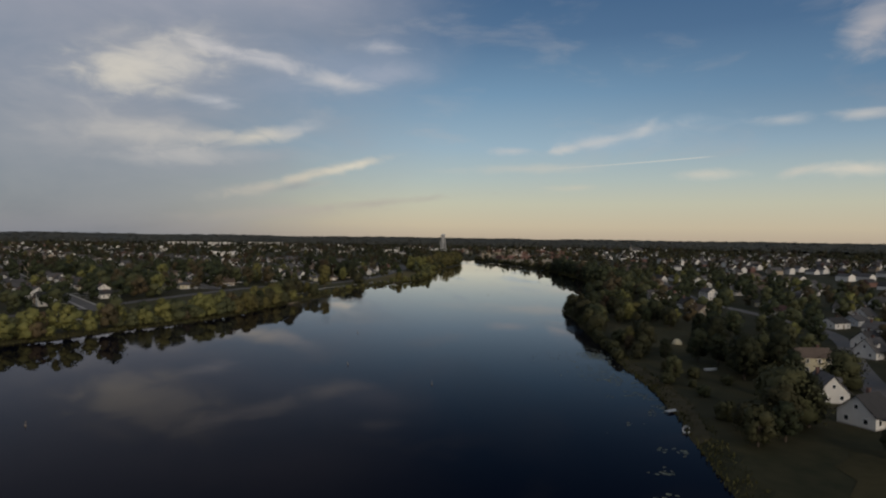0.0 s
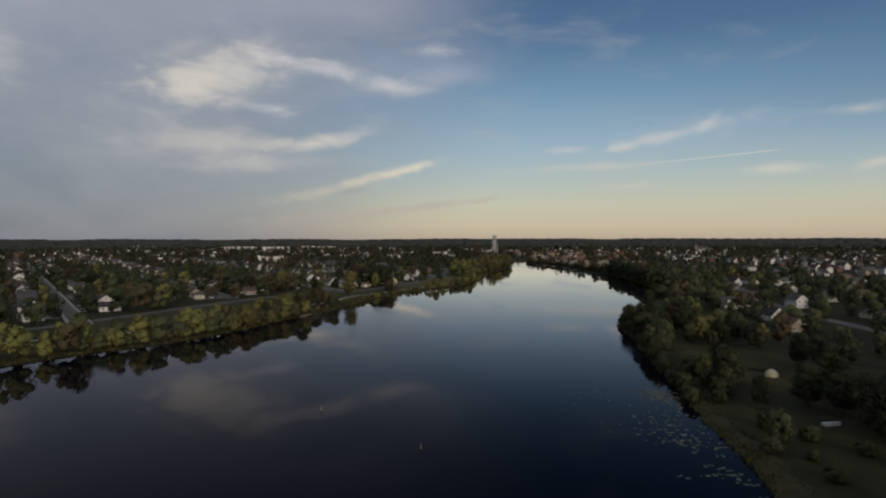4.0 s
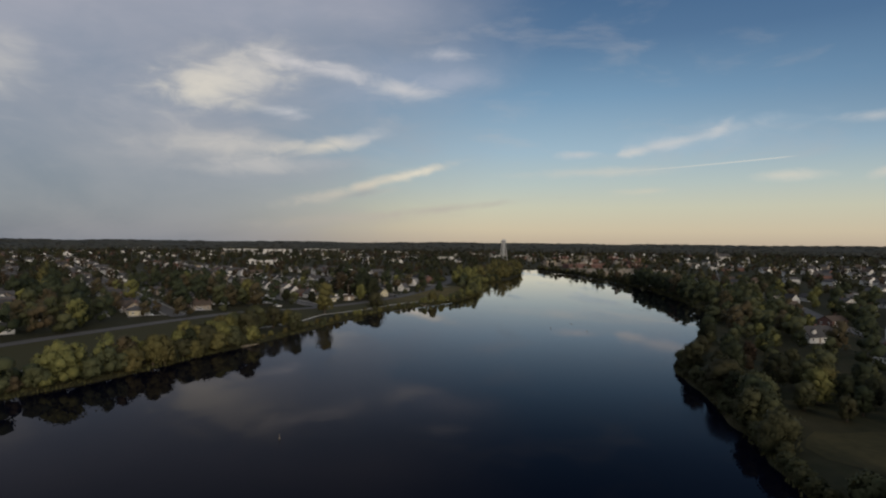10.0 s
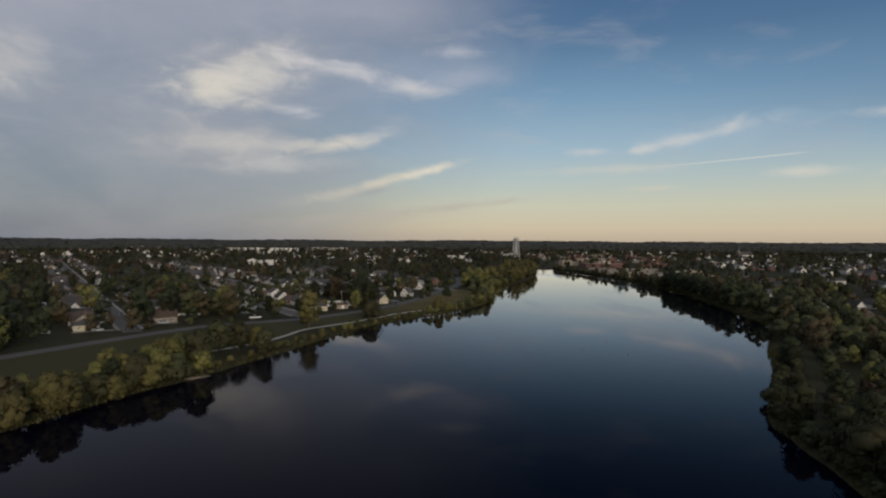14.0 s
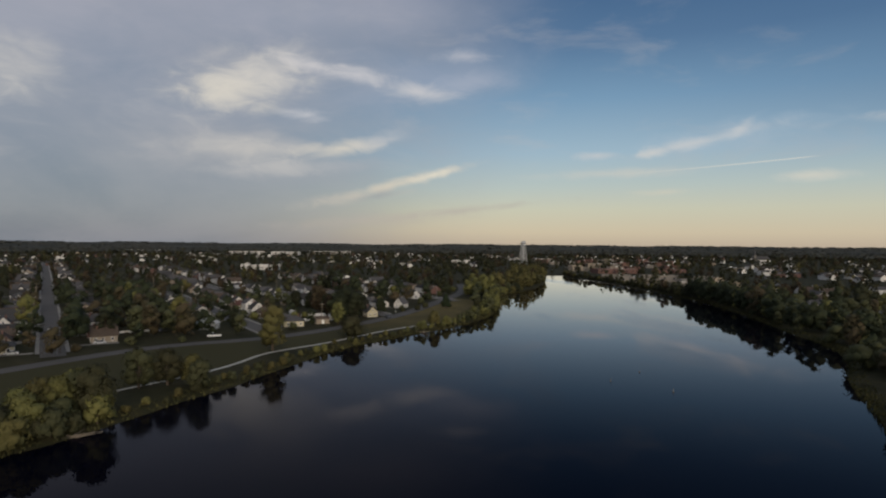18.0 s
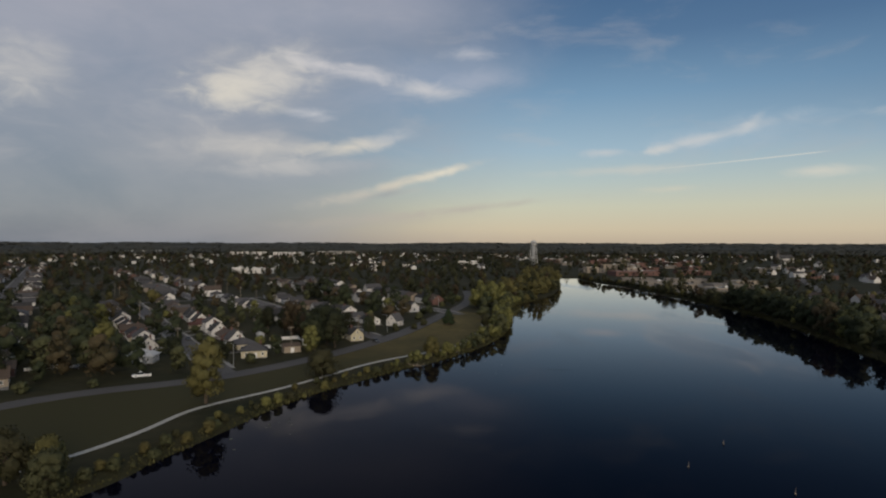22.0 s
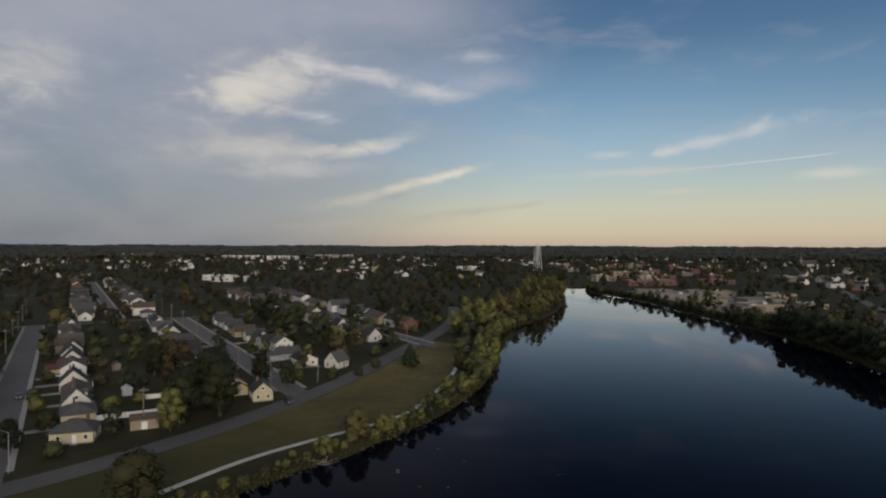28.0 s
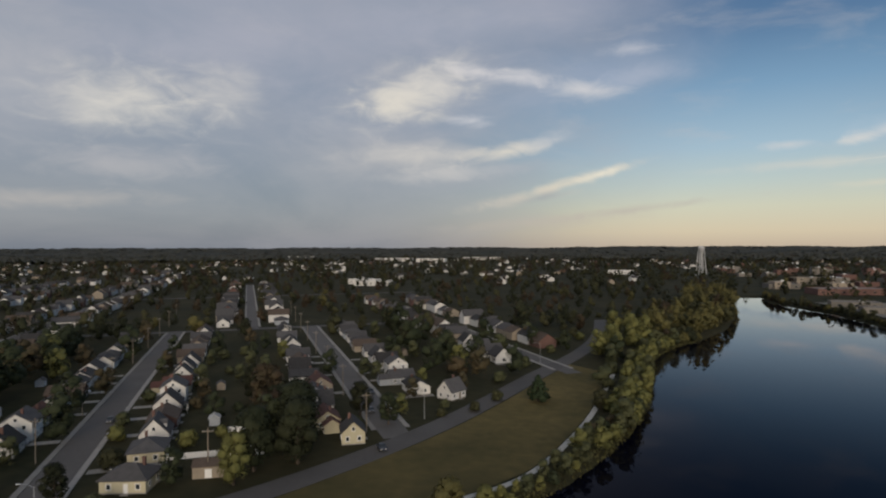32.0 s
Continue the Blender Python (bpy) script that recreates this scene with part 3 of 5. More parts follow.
# ---------- trees ----------
def leaf_cloud(rng, clumps, count, size, corners=4):
    """Leaves scattered over the skins of clumps (x, y, z, radius): corners one after another, and their soft normals."""
    c = np.array(clumps)
    w = c[:, 3] ** 2
    k = rng.choice(len(c), count, p=w / w.sum())
    d = rng.normal(size=(count, 3))
    d /= np.linalg.norm(d, axis=1)[:, None]
    r = c[k, 3] * (0.62 + 0.52 * rng.random(count) ** 0.8)
    p = c[k, :3] + d * r[:, None] * np.array((1, 1, 0.85))
    nrm = d + 0.42 * rng.normal(size=(count, 3))
    nrm /= np.linalg.norm(nrm, axis=1)[:, None]
    ref = rng.normal(size=(count, 3))
    a = np.cross(nrm, ref)
    a /= np.linalg.norm(a, axis=1)[:, None]
    b = np.cross(nrm, a)
    s = (size * (0.6 + 0.8 * rng.random(count)))[:, None]
    v = np.stack([p - a * s * 0.6, p - b * s * 0.45 + a * s * 0.1, p + a * s * 0.6, p + b * s * 0.45 - a * s * 0.1], 1)
    out = p - c[:, :3].mean(0)
    out /= np.linalg.norm(out, axis=1)[:, None] + 1e-6
    soft = 0.45 * d + 0.5 * out + 0.55 * nrm
    soft /= np.linalg.norm(soft, axis=1)[:, None] + 1e-6
    return v[:, :corners].reshape(-1, 3), np.repeat(soft, corners, axis=0)


ICO = [(0.0, 0.0, 1.0)] + [(0.894 * math.cos(k * math.tau / 5), 0.894 * math.sin(k * math.tau / 5), 0.447) for k in range(5)] + \
      [(0.894 * math.cos((k + 0.5) * math.tau / 5), 0.894 * math.sin((k + 0.5) * math.tau / 5), -0.447) for k in range(5)] + [(0.0, 0.0, -1.0)]
ICO_FACES = [(0, k + 1, (k + 1) % 5 + 1) for k in range(5)] + [(k + 1, k + 6, (k + 1) % 5 + 1) for k in range(5)] + \
            [((k + 1) % 5 + 1, k + 6, (k + 1) % 5 + 6) for k in range(5)] + [(11, (k + 1) % 5 + 6, k + 6) for k in range(5)]


def clump_cores(rng, clumps, step, grow):
    """Inner masses of foliage that close the gaps between leaves: triangle corners and their normals."""
    pick = clumps[::step]
    mid = np.array(clumps)[:, :3].mean(0)
    v, nm = np.array(ICO), []
    tri = v[np.array(ICO_FACES).ravel()]
    out = []
    for x, y, z, r in pick:
        k = tri * (1 + 0.12 * np.sin(tri[:, [1, 2, 0]] * 5 + x)) * r * grow * np.array((1, 1, 0.85)) + np.array((x, y, z))
        n = tri * 0.6 + 0.6 * (k - mid) / (np.linalg.norm(k - mid, axis=1)[:, None] + 1e-6)
        out.append(k)
        nm.append(n / (np.linalg.norm(n, axis=1)[:, None] + 1e-6))
    return np.vstack(out), np.vstack(nm)


def soften(me, normals):
    """Gives a crown's leaves the normals of the rounded crown."""
    me.polygons.foreach_set("use_smooth", np.ones(len(me.polygons), bool))
    me.normals_split_custom_set_from_vertices(normals)


def crown_clumps(rng, height, radius, shape):
    out = []
    n = 34
    base = height * (0.02 if shape in ("bush", "spire") else 0.07)
    for k in range(n):
        f = (k + 0.5) / n
        z = base + (height - base) * (0.12 + 0.80 * f)
        if shape == "spire":
            rr = radius * (1.05 - f) ** 0.8
            cr = radius * (0.42 - 0.25 * f)
        elif shape == "oval":
            rr = radius * 0.72 * math.sqrt(max(0.05, 1 - (1.7 * f - 0.75) ** 2))
            cr = radius * rng.uniform(0.24, 0.44)
        else:
            rr = radius * 0.70 * math.sqrt(max(0.04, 1 - (1.5 * f - 0.45) ** 2))
            cr = radius * rng.uniform(0.22, 0.50)
        ang = k * 2.399 + rng.uniform(-0.5, 0.5)
        q = rr * rng.uniform(0.45, 1.05)
        out.append((q * math.cos(ang), q * math.sin(ang), min(z, height - cr * 0.75), cr))
    return out


def quads_for(n):
    return np.arange(4 * n).reshape(n, 4).tolist()


def tree_template(seed, height, radius, shape, mat, label, leaves=2300, size=0.46):
    rng = np.random.default_rng(seed)
    root = thing("tree", label, "tree")
    clumps = crown_clumps(rng, height, radius, shape)
    bm = bmesh.new()
    top = Vector((rng.uniform(-0.3, 0.3), rng.uniform(-0.3, 0.3), height * 0.72))
    r0 = 0.028 * height + 0.06
    mid = Vector((rng.uniform(-0.15, 0.15), rng.uniform(-0.15, 0.15), height * 0.3))
    tube(bm, (0, 0, -0.3), mid, r0, r0 * 0.75, 7)
    tube(bm, mid, top, r0 * 0.75, r0 * 0.25, 6)
    for x, y, z, r in clumps[::4]:
        tube(bm, mid.lerp(top, rng.uniform(0.0, 0.6)), (x * 0.8, y * 0.8, z), r0 * 0.35, r0 * 0.08, 4)
    part("trunk", bm, BARK, root)
    corners, normals = leaf_cloud(rng, clumps, leaves, size)
    inner_c, inner_n = clump_cores(rng, clumps, 2, 0.80)
    faces = quads_for(leaves) + (np.arange(len(inner_c)).reshape(-1, 3) + len(corners)).tolist()
    crown = new("crown", mesh_from("crown", np.vstack([corners, inner_c]).tolist(), faces, mat))
    soften(crown.data, np.vstack([normals, inner_n]))
    crown.parent = root
    return root


TREE_KINDS = [
    tree_template(1, 11, 4.6, "round", LEAF_MID, "broad green leafy tree with an uneven crown"),
    tree_template(2, 13, 4.8, "oval", LEAF_DARK, "tall dark green leafy tree"),
    tree_template(3, 9, 4.2, "round", LEAF_YELLOW, "yellowing leafy tree in early autumn"),
    tree_template(4, 12, 4.4, "oval", LEAF_RUST, "leafy tree turning rusty brown"),
    tree_template(5, 6, 3.6, "bush", LEAF_YELLOW, "low yellow-green shrub by the water", 900, 0.5),
    tree_template(6, 5, 3.4, "bush", LEAF_MID, "low rounded green shrub on the bank", 900, 0.5),
    tree_template(7, 9, 3.0, "spire", NEEDLES, "small dark conical spruce", 1400, 0.6),
    tree_template(8, 15, 5.6, "round", LEAF_DARK, "large dark green spreading tree", 3000, 0.48),
    tree_template(9, 15, 5.0, "oval", LEAF_YELLOW, "tall willowy yellow-green tree beside the footpath", 2200, 0.5),
    tree_template(10, 9.5, 6.0, "round", LEAF_MID, "wide round-headed green tree in the park", 2200, 0.5),
]


# ---------- houses ----------
def frame_mesh():
    """A window surround: one ring of wood with depth."""
    bm = bmesh.new()
    rings = []
    for y, o, i in ((-0.08, 0.54, 0.42), (0.05, 0.54, 0.42)):
        rings.append([[bm.verts.new((sx * r, y, sz * r)) for sx, sz in ((-1, -1), (1, -1), (1, 1), (-1, 1))] for r in (o, i)])
    (fo, fi), (bo, bi) = rings
    for k in range(4):
        j = (k + 1) % 4
        bm.faces.new((fo[k], fo[j], fi[j], fi[k]))
        bm.faces.new((bo[j], bo[k], bi[k], bi[j]))
        bm.faces.new((fo[j], fo[k], bo[k], bo[j]))
        bm.faces.new((fi[k], fi[j], bi[j], bi[k]))
    me = bpy.data.meshes.new("window")
    bm.to_mesh(me)
    bm.free()
    me.materials.append(PAINT_WHITE)
    return me


def pane_mesh():
    bm = bmesh.new()
    box(bm, -0.41, -0.03, -0.41, 0.41, 0.02, 0.41)
    me = bpy.data.meshes.new("pane")
    bm.to_mesh(me)
    bm.free()
    me.materials.append(GLASS)
    return me


FRAME_ME, PANE_ME = frame_mesh(), pane_mesh()


def plain_window_mesh():
    bm = bmesh.new()
    box(bm, -0.56, -0.08, -0.56, 0.56, 0.05, 0.56)
    front = [f for f in bm.faces if f.calc_center_median().y < -0.07]
    bmesh.ops.inset_region(bm, faces=front, thickness=0.13, depth=-0.03)
    for f in front:
        f.material_index = 1
    me = bpy.data.meshes.new("window")
    bm.to_mesh(me)
    bm.free()
    me.materials.append(PAINT_WHITE)
    me.materials.append(GLASS)
    return me


PLAIN_ME = plain_window_mesh()


def add_window(root, x, y, z, turn, w=1.1, h=1.3, plain=False):
    ob = new("window", PLAIN_ME if plain else FRAME_ME)
    ob.parent = root
    ob.matrix_basis = pose(x, y, z, 0, 0, turn) @ Matrix.Diagonal((w, 1, h, 1))
    if not plain:
        p = new("pane", PANE_ME)
        p.parent = ob


def gable_walls(bm, w, d, h, rise, base=-0.3, x=0.0, y=0.0):
    """A house body with its ridge along x."""
    prof = [(-d / 2, base), (d / 2, base), (d / 2, h), (0, h + rise), (-d / 2, h)]
    ends = [[bm.verts.new((x + sx, y + py, pz)) for py, pz in prof] for sx in (-w / 2, w / 2)]
    bm.faces.new(ends[0][::-1])
    bm.faces.new(ends[1])
    for k in range(5):
        bm.faces.new((ends[0][k], ends[0][(k + 1) % 5], ends[1][(k + 1) % 5], ends[1][k]))


def gable_roof(bm, w, d, h, rise, over=0.45, thick=0.2, x=0.0, y=0.0):
    slope = rise / (d / 2)
    for s in (-1, 1):
        e = d / 2 + over
        ze, zr = h - over * slope + 0.03, h + rise + 0.03
        vs = []
        for xx in (-w / 2 - over, w / 2 + over):
            vs += [bm.verts.new((x + xx, y + s * e, ze)), bm.verts.new((x + xx, y, zr)), bm.verts.new((x + xx, y, zr + thick)), bm.verts.new((x + xx, y + s * e, ze + thick))]
        for f in ((0, 1, 2, 3), (7, 6, 5, 4), (0, 4, 5, 1), (1, 5, 6, 2), (2, 6, 7, 3), (3, 7, 4, 0)):
            bm.faces.new([vs[k] for k in f])


def hip_roof(bm, w, d, h, rise, over=0.5):
    a, b, r = w / 2 + over, d / 2 + over, max(0.2, w / 2 - d / 2)
    low = [bm.verts.new((sx * a, sy * b, h - 0.1)) for sx, sy in ((-1, -1), (1, -1), (1, 1), (-1, 1))]
    eave = [bm.verts.new((sx * a, sy * b, h + 0.12)) for sx, sy in ((-1, -1), (1, -1), (1, 1), (-1, 1))]
    p, q = bm.verts.new((-r, 0, h + rise)), bm.verts.new((r, 0, h + rise))
    bm.faces.new(low[::-1])
    for k in range(4):
        bm.faces.new((low[k], low[(k + 1) % 4], eave[(k + 1) % 4], eave[k]))
    bm.faces.new((eave[0], eave[1], q, p))
    bm.faces.new((eave[1], eave[2], q))
    bm.faces.new((eave[2], eave[3], p, q))
    bm.faces.new((eave[3], eave[0], p))


def house_template(label, w, d, h, rise, wall, roof, kind="gable", wing=0.0, porch=False, chimney=True, dormer=False, storeys=1, detail=2):
    root = thing("house", label, "house")
    bm = bmesh.new()
    if kind == "hip":
        box(bm, -w / 2, -d / 2, -0.3, w / 2, d / 2, h)
    else:
        gable_walls(bm, w, d, h, rise)
    part("wall", bm, wall, root)
    bm = bmesh.new()
    (hip_roof if kind == "hip" else gable_roof)(bm, w, d, h, rise)
    part("roof", bm, roof, root)
    levels = [1.55 + 2.6 * k for k in range(storeys)]
    for z in levels:
        for fx in (-0.3, 0.05, 0.33) if detail > 1 else (-0.28, 0.28):
            if not (z < 2 and fx == 0.05):
                add_window(root, fx * w, -d / 2, z, 0, plain=detail < 2)
            if detail > 1:
                add_window(root, fx * w, d / 2, z, 180)
        for fy in ((-0.25, 0.25) if detail > 1 else (0.0,)):
            add_window(root, -w / 2, fy * d, z, -90, plain=detail < 2)
            add_window(root, w / 2, fy * d, z, 90, plain=detail < 2)
    if kind != "hip" and rise > 2.3 and detail > 1:
        add_window(root, -w / 2, 0, h + rise * 0.35, -90, 0.9, 1.1)
        add_window(root, w / 2, 0, h + rise * 0.35, 90, 0.9, 1.1)
    bm = bmesh.new()
    box(bm, 0.02 * w, -d / 2 - 0.06, 0.15, 0.02 * w + 1.0, -d / 2 + 0.02, 2.2)
    part("door", bm, PAINT_WHITE if wall is not SIDING_WHITE else WOOD, root)
    if detail > 1:
        bm = bmesh.new()
        box(bm, 0.02 * w - 0.4, -d / 2 - 1.1, -0.3, 0.02 * w + 1.4, -d / 2 - 0.06, 0.1)
        part("step", bm, CONCRETE, root)
        bm = bmesh.new()
        box(bm, -w / 2 - 0.04, -d / 2 - 0.04, -0.3, w / 2 + 0.04, d / 2 + 0.04, 0.28)
        part("foundation", bm, CONCRETE, root)
    if chimney:
        bm = bmesh.new()
        box(bm, w * 0.22, d * 0.08, h * 0.8, w * 0.22 + 0.7, d * 0.08 + 0.7, h + rise + 0.8)
        box(bm, w * 0.22 - 0.06, d * 0.08 - 0.06, h + rise + 0.8, w * 0.22 + 0.76, d * 0.08 + 0.76, h + rise + 0.92)
        part("chimney", bm, BRICK, root)
    if wing:
        ww, wd = wing, d * 0.62
        bm = bmesh.new()
        gable_walls(bm, ww, wd, h * 0.86, rise * 0.6, x=w / 2 + ww / 2, y=d * 0.12)
        part("wing_wall", bm, wall, root)
        bm = bmesh.new()
        gable_roof(bm, ww, wd, h * 0.86, rise * 0.6, x=w / 2 + ww / 2 + 0.2, y=d * 0.12, over=0.3)
        part("wing_roof", bm, roof, root)
        bm = bmesh.new()
        for k in range(4):
            box(bm, w / 2 + ww / 2 - 1.25, d * 0.12 - wd / 2 - 0.06, 0.05 + 0.52 * k, w / 2 + ww / 2 + 1.25, d * 0.12 - wd / 2 + 0.02, 0.53 + 0.52 * k)
        part("garage_door", bm, PAINT_WHITE, root)
    if porch:
        bm = bmesh.new()
        box(bm, -w * 0.35, -d / 2 - 2.0, 2.45, w * 0.2, -d / 2 - 0.07, 2.62)
        part("porch_roof", bm, roof, root)
        for px in (-w * 0.34, -w * 0.08, w * 0.18):
            bm = bmesh.new()
            box(bm, px - 0.07, -d / 2 - 1.95, -0.2, px + 0.07, -d / 2 - 1.81, 2.45)
            part("post", bm, PAINT_WHITE, root)
    if dormer:
        bm = bmesh.new()
        gable_walls(bm, 1.8, 1.9, 1.3, 0.8, base=0.0)
        bmesh.ops.rotate(bm, verts=bm.verts, cent=(0, 0, 0), matrix=Matrix.Rotation(math.pi / 2, 3, "Z"))
        bmesh.ops.translate(bm, verts=bm.verts, vec=(-w * 0.15, -d * 0.27, h + rise * 0.25))
        part("dormer", bm, wall, root)
        bm = bmesh.new()
        gable_roof(bm, 1.9, 1.9, 1.3, 0.8, over=0.2, thick=0.12)
        bmesh.ops.rotate(bm, verts=bm.verts, cent=(0, 0, 0), matrix=Matrix.Rotation(math.pi / 2, 3, "Z"))
        bmesh.ops.translate(bm, verts=bm.verts, vec=(-w * 0.15, -d * 0.27, h + rise * 0.25))
        part("dormer_roof", bm, roof, root)
    return root


NEAR_HOUSES = [
    house_template("white-sided bungalow with a dark shingle gable roof", 11.5, 8.2, 2.9, 2.2, SIDING_WHITE, SHINGLE_DARK),
    house_template("white one-and-a-half-storey house with a steep grey roof", 9.5, 8.0, 3.0, 4.0, SIDING_WHITE, SHINGLE_GREY, dormer=True),
    house_template("cream bungalow with a grey hipped roof", 11.0, 9.0, 2.9, 2.3, SIDING_CREAM, SHINGLE_GREY, "hip"),
    house_template("grey-sided house with a pale shingle roof and side garage", 10.0, 8.5, 2.9, 2.4, SIDING_GREY, SHINGLE_GREY, wing=4.5),
    house_template("tan house with a brown shingle gable roof", 10.5, 8.4, 3.0, 3.0, SIDING_TAN, SHINGLE_BROWN, porch=True),
    house_template("red brick bungalow with a brown gable roof", 12.0, 8.6, 2.9, 2.2, BRICK, SHINGLE_BROWN, chimney=True),
    house_template("white house with a front porch and dark steep roof", 9.0, 8.6, 3.1, 3.8, SIDING_WHITE, SHINGLE_DARK, porch=True),
    house_template("white two-storey house with a grey shingle roof", 9.5, 8.5, 5.4, 2.6, SIDING_WHITE, SHINGLE_GREY, storeys=2),
    house_template("cream house with a rusty red shingle roof", 10.0, 8.0, 2.9, 2.6, SIDING_CREAM, SHINGLE_RED, wing=4.0),
]
FAR_HOUSES = [
    house_template("distant white house with a grey roof", 11, 8.5, 3.0, 2.8, SIDING_WHITE, SHINGLE_GREY, chimney=False, detail=1),
    house_template("distant white house with a dark roof", 10, 8, 3.2, 3.6, SIDING_WHITE, SHINGLE_DARK, chimney=False, detail=1),
    house_template("distant tan house with a brown roof", 12, 9, 3.2, 2.6, SIDING_TAN, SHINGLE_BROWN, chimney=False, detail=1),
    house_template("distant grey house with a hipped roof", 12, 9.5, 3.2, 2.4, SIDING_GREY, SHINGLE_GREY, "hip", chimney=False, detail=1),
]
STREET_TURN = math.degrees(math.atan2(UV_D[1], UV_D[0]))
used = set()
HOUSES = []      # footprints x, y, radius


def place(template, m):
    if template.name in used:
        return copy_thing(template, m)
    used.add(template.name)
    template.matrix_basis = m
    return template


def put_house(k, x, y, turn, far=False):
    kinds = FAR_HOUSES if far else NEAR_HOUSES
    t = kinds[k % len(kinds)]
    HOUSES.append((x, y, 8.0))
    ob = place(t, pose(x, y, LAND, 0, 0, turn))
    ob.scale = (0.88, 0.88, 0.92)
    tagged(ob, group="houses of the town")
    return ob


def near_line(x, y):
    """Distance from the open water in the middle of the lake."""
    return math.hypot(x - np.clip(x, -10, 25), y - np.clip(y, -210, 210))


# houses that stand out beside the lake road
def own_house(label, x, y, turn, *args, **kw):
    ob = house_template(label, *args, **kw)
    ob.matrix_basis = pose(x, y, LAND, 0, 0, turn) @ Matrix.Diagonal((0.88, 0.88, 0.94, 1))
    HOUSES.append((x, y, 9.0))
    return ob


own_house("cream bungalow with a grey hipped roof on the street corner", -71.5, 310.5, 18, 10.5, 8.4, 2.9, 2.6, SIDING_CREAM, SHINGLE_GREY, "hip")
own_house("small cream gabled house with a dark roof near the junction", -40, 351, 118, 8.6, 6.6, 3.2, 2.8, SIDING_CREAM, SHINGLE_DARK)
own_house("grey-green house with a pale gabled roof behind the pickup", -108, 298, 8, 10.5, 8.0, 2.9, 2.3, SIDING_GREY, PALE_ROOF, "hip")
own_house("white gabled cottage with grey roof beside the lake road", -27, 400, 65, 8.0, 7.0, 3.0, 3.6, SIDING_WHITE, SHINGLE_GREY)
own_house("house with a rusty red shingle roof behind the trees", -74, 398, STREET_TURN, 12, 9, 3.0, 3.0, SIDING_TAN, SHINGLE_RED)
rng = random.Random(7)
FAR_LOTS = []


def clear_of_houses(x, y, gap):
    return not any((x - a) ** 2 + (y - b) ** 2 < gap * gap for a, b, _ in HOUSES)


LOTS = []
for u, v0, v1 in STREETS:
    for side in (-1, 1):
        v = v0 + rng.uniform(13, 19)
        while v < v1 - 8:
            uu, vv = u + side * rng.uniform(16.0, 18.0), v
            x, y = from_uv(uu, vv)
            v += rng.uniform(13.2, 15.5) if u >= 97 else rng.uniform(14.5, 18.0)
            if math.hypot(x + 93, y - 290) < 15 or math.hypot(x - -127, y - 247) < 13 or line_distance(ROAD_LINE, x, y) < 15 or any(abs(vv - c) < 12 for c in (545, 800, 1050)) or vv < 308 and u < -75 and abs(vv - 300) < 12:
                continue
            if float(shore_distance(x, y)) < 30 or not clear_of_houses(x, y, 11.5):
                continue
            quarter = 0 if rng.random() < (0.85 if u == 97 else 0.6) else 90
            turn = STREET_TURN + (180 if side < 0 else 0) + quarter
            r = near_line(x, y)
            if r > 400 or len(HOUSES) > 225:
                FAR_LOTS.append((x, y, turn))
            else:
                put_house(rng.choice((0, 0, 1, 3, 6, 7, 2, 4, 5, 8, 0, 1)), x, y, turn, r > 235)
                if r < 260 and rng.random() < 0.7:
                    LOTS.append((u, side, vv + rng.choice((-6.3, 6.3))))
own_house("cream two-storey house with a brown gabled roof above the bank", 97, -47, -8, 11.0, 8.0, 5.2, 2.2, SIDING_CREAM, SHINGLE_BROWN, storeys=2)
RIGHT_HOUSES = [(78, -76, 75, 1), (72, -95, 20, 6), (108, -72, 60, 1), (128, -92, 10, 0), (147, -12, 20, 6), (134, -28, 20, 1), (166, 4, 110, 7),
                (192, 45, 20, 3), (175, 37, 15, 0), (137, 82, 95, 4), (147, 112, 95, 6), (149, 158, 10, 1), (160, 170, 10, 3), (189, 162, 100, 7), (228, 193, 10, 1),
                (248, 282, 95, 7), (192, 210, 20, 5), (245, 262, 100, 0), (290, 340, 10, 3), (200, 120, 30, 2), (235, 140, 100, 6), (260, 210, 10, 4), (300, 270, 20, 8),
                (210, 60, 20, 6), (225, 90, 110, 1), (182, 82, 100, 8), (240, 30, 15, 0), (205, 5, 20, 7), (250, 110, 20, 3)]
for x, y, turn, k in RIGHT_HOUSES:
    put_house(k, x, y, turn)
for k in range(480):
    x, y = rng.uniform(190, 900), rng.uniform(-60, 1000)
    if y < 60 + (x - 200) * 0.2 or y < 640 and x - 150 < (y - 200) * 0.12 or not clear_of_houses(x, y, 20):
        continue
    if 180 < x < 440 and y > 560:
        continue
    if x < 400 and y < 480 and len(HOUSES) < 295:
        put_house(rng.choice((0, 1, 0, 1, 2, 3)), x, y, rng.choice((10, 100, 190, 280)), True)
    else:
        FAR_LOTS.append((x, y, rng.choice((10, 100))))
for k in range(420):
    a, r = radians(rng.uniform(-58, 42)), rng.uniform(800, 2500)
    x, y = r * math.sin(a), r * math.cos(a)
    if x > 60 or x < -620 or y > 1000:
        if not (100 < x < 460 and y < 1500):
            FAR_LOTS.append((x, y, rng.choice((34, 124, 10, 100))))


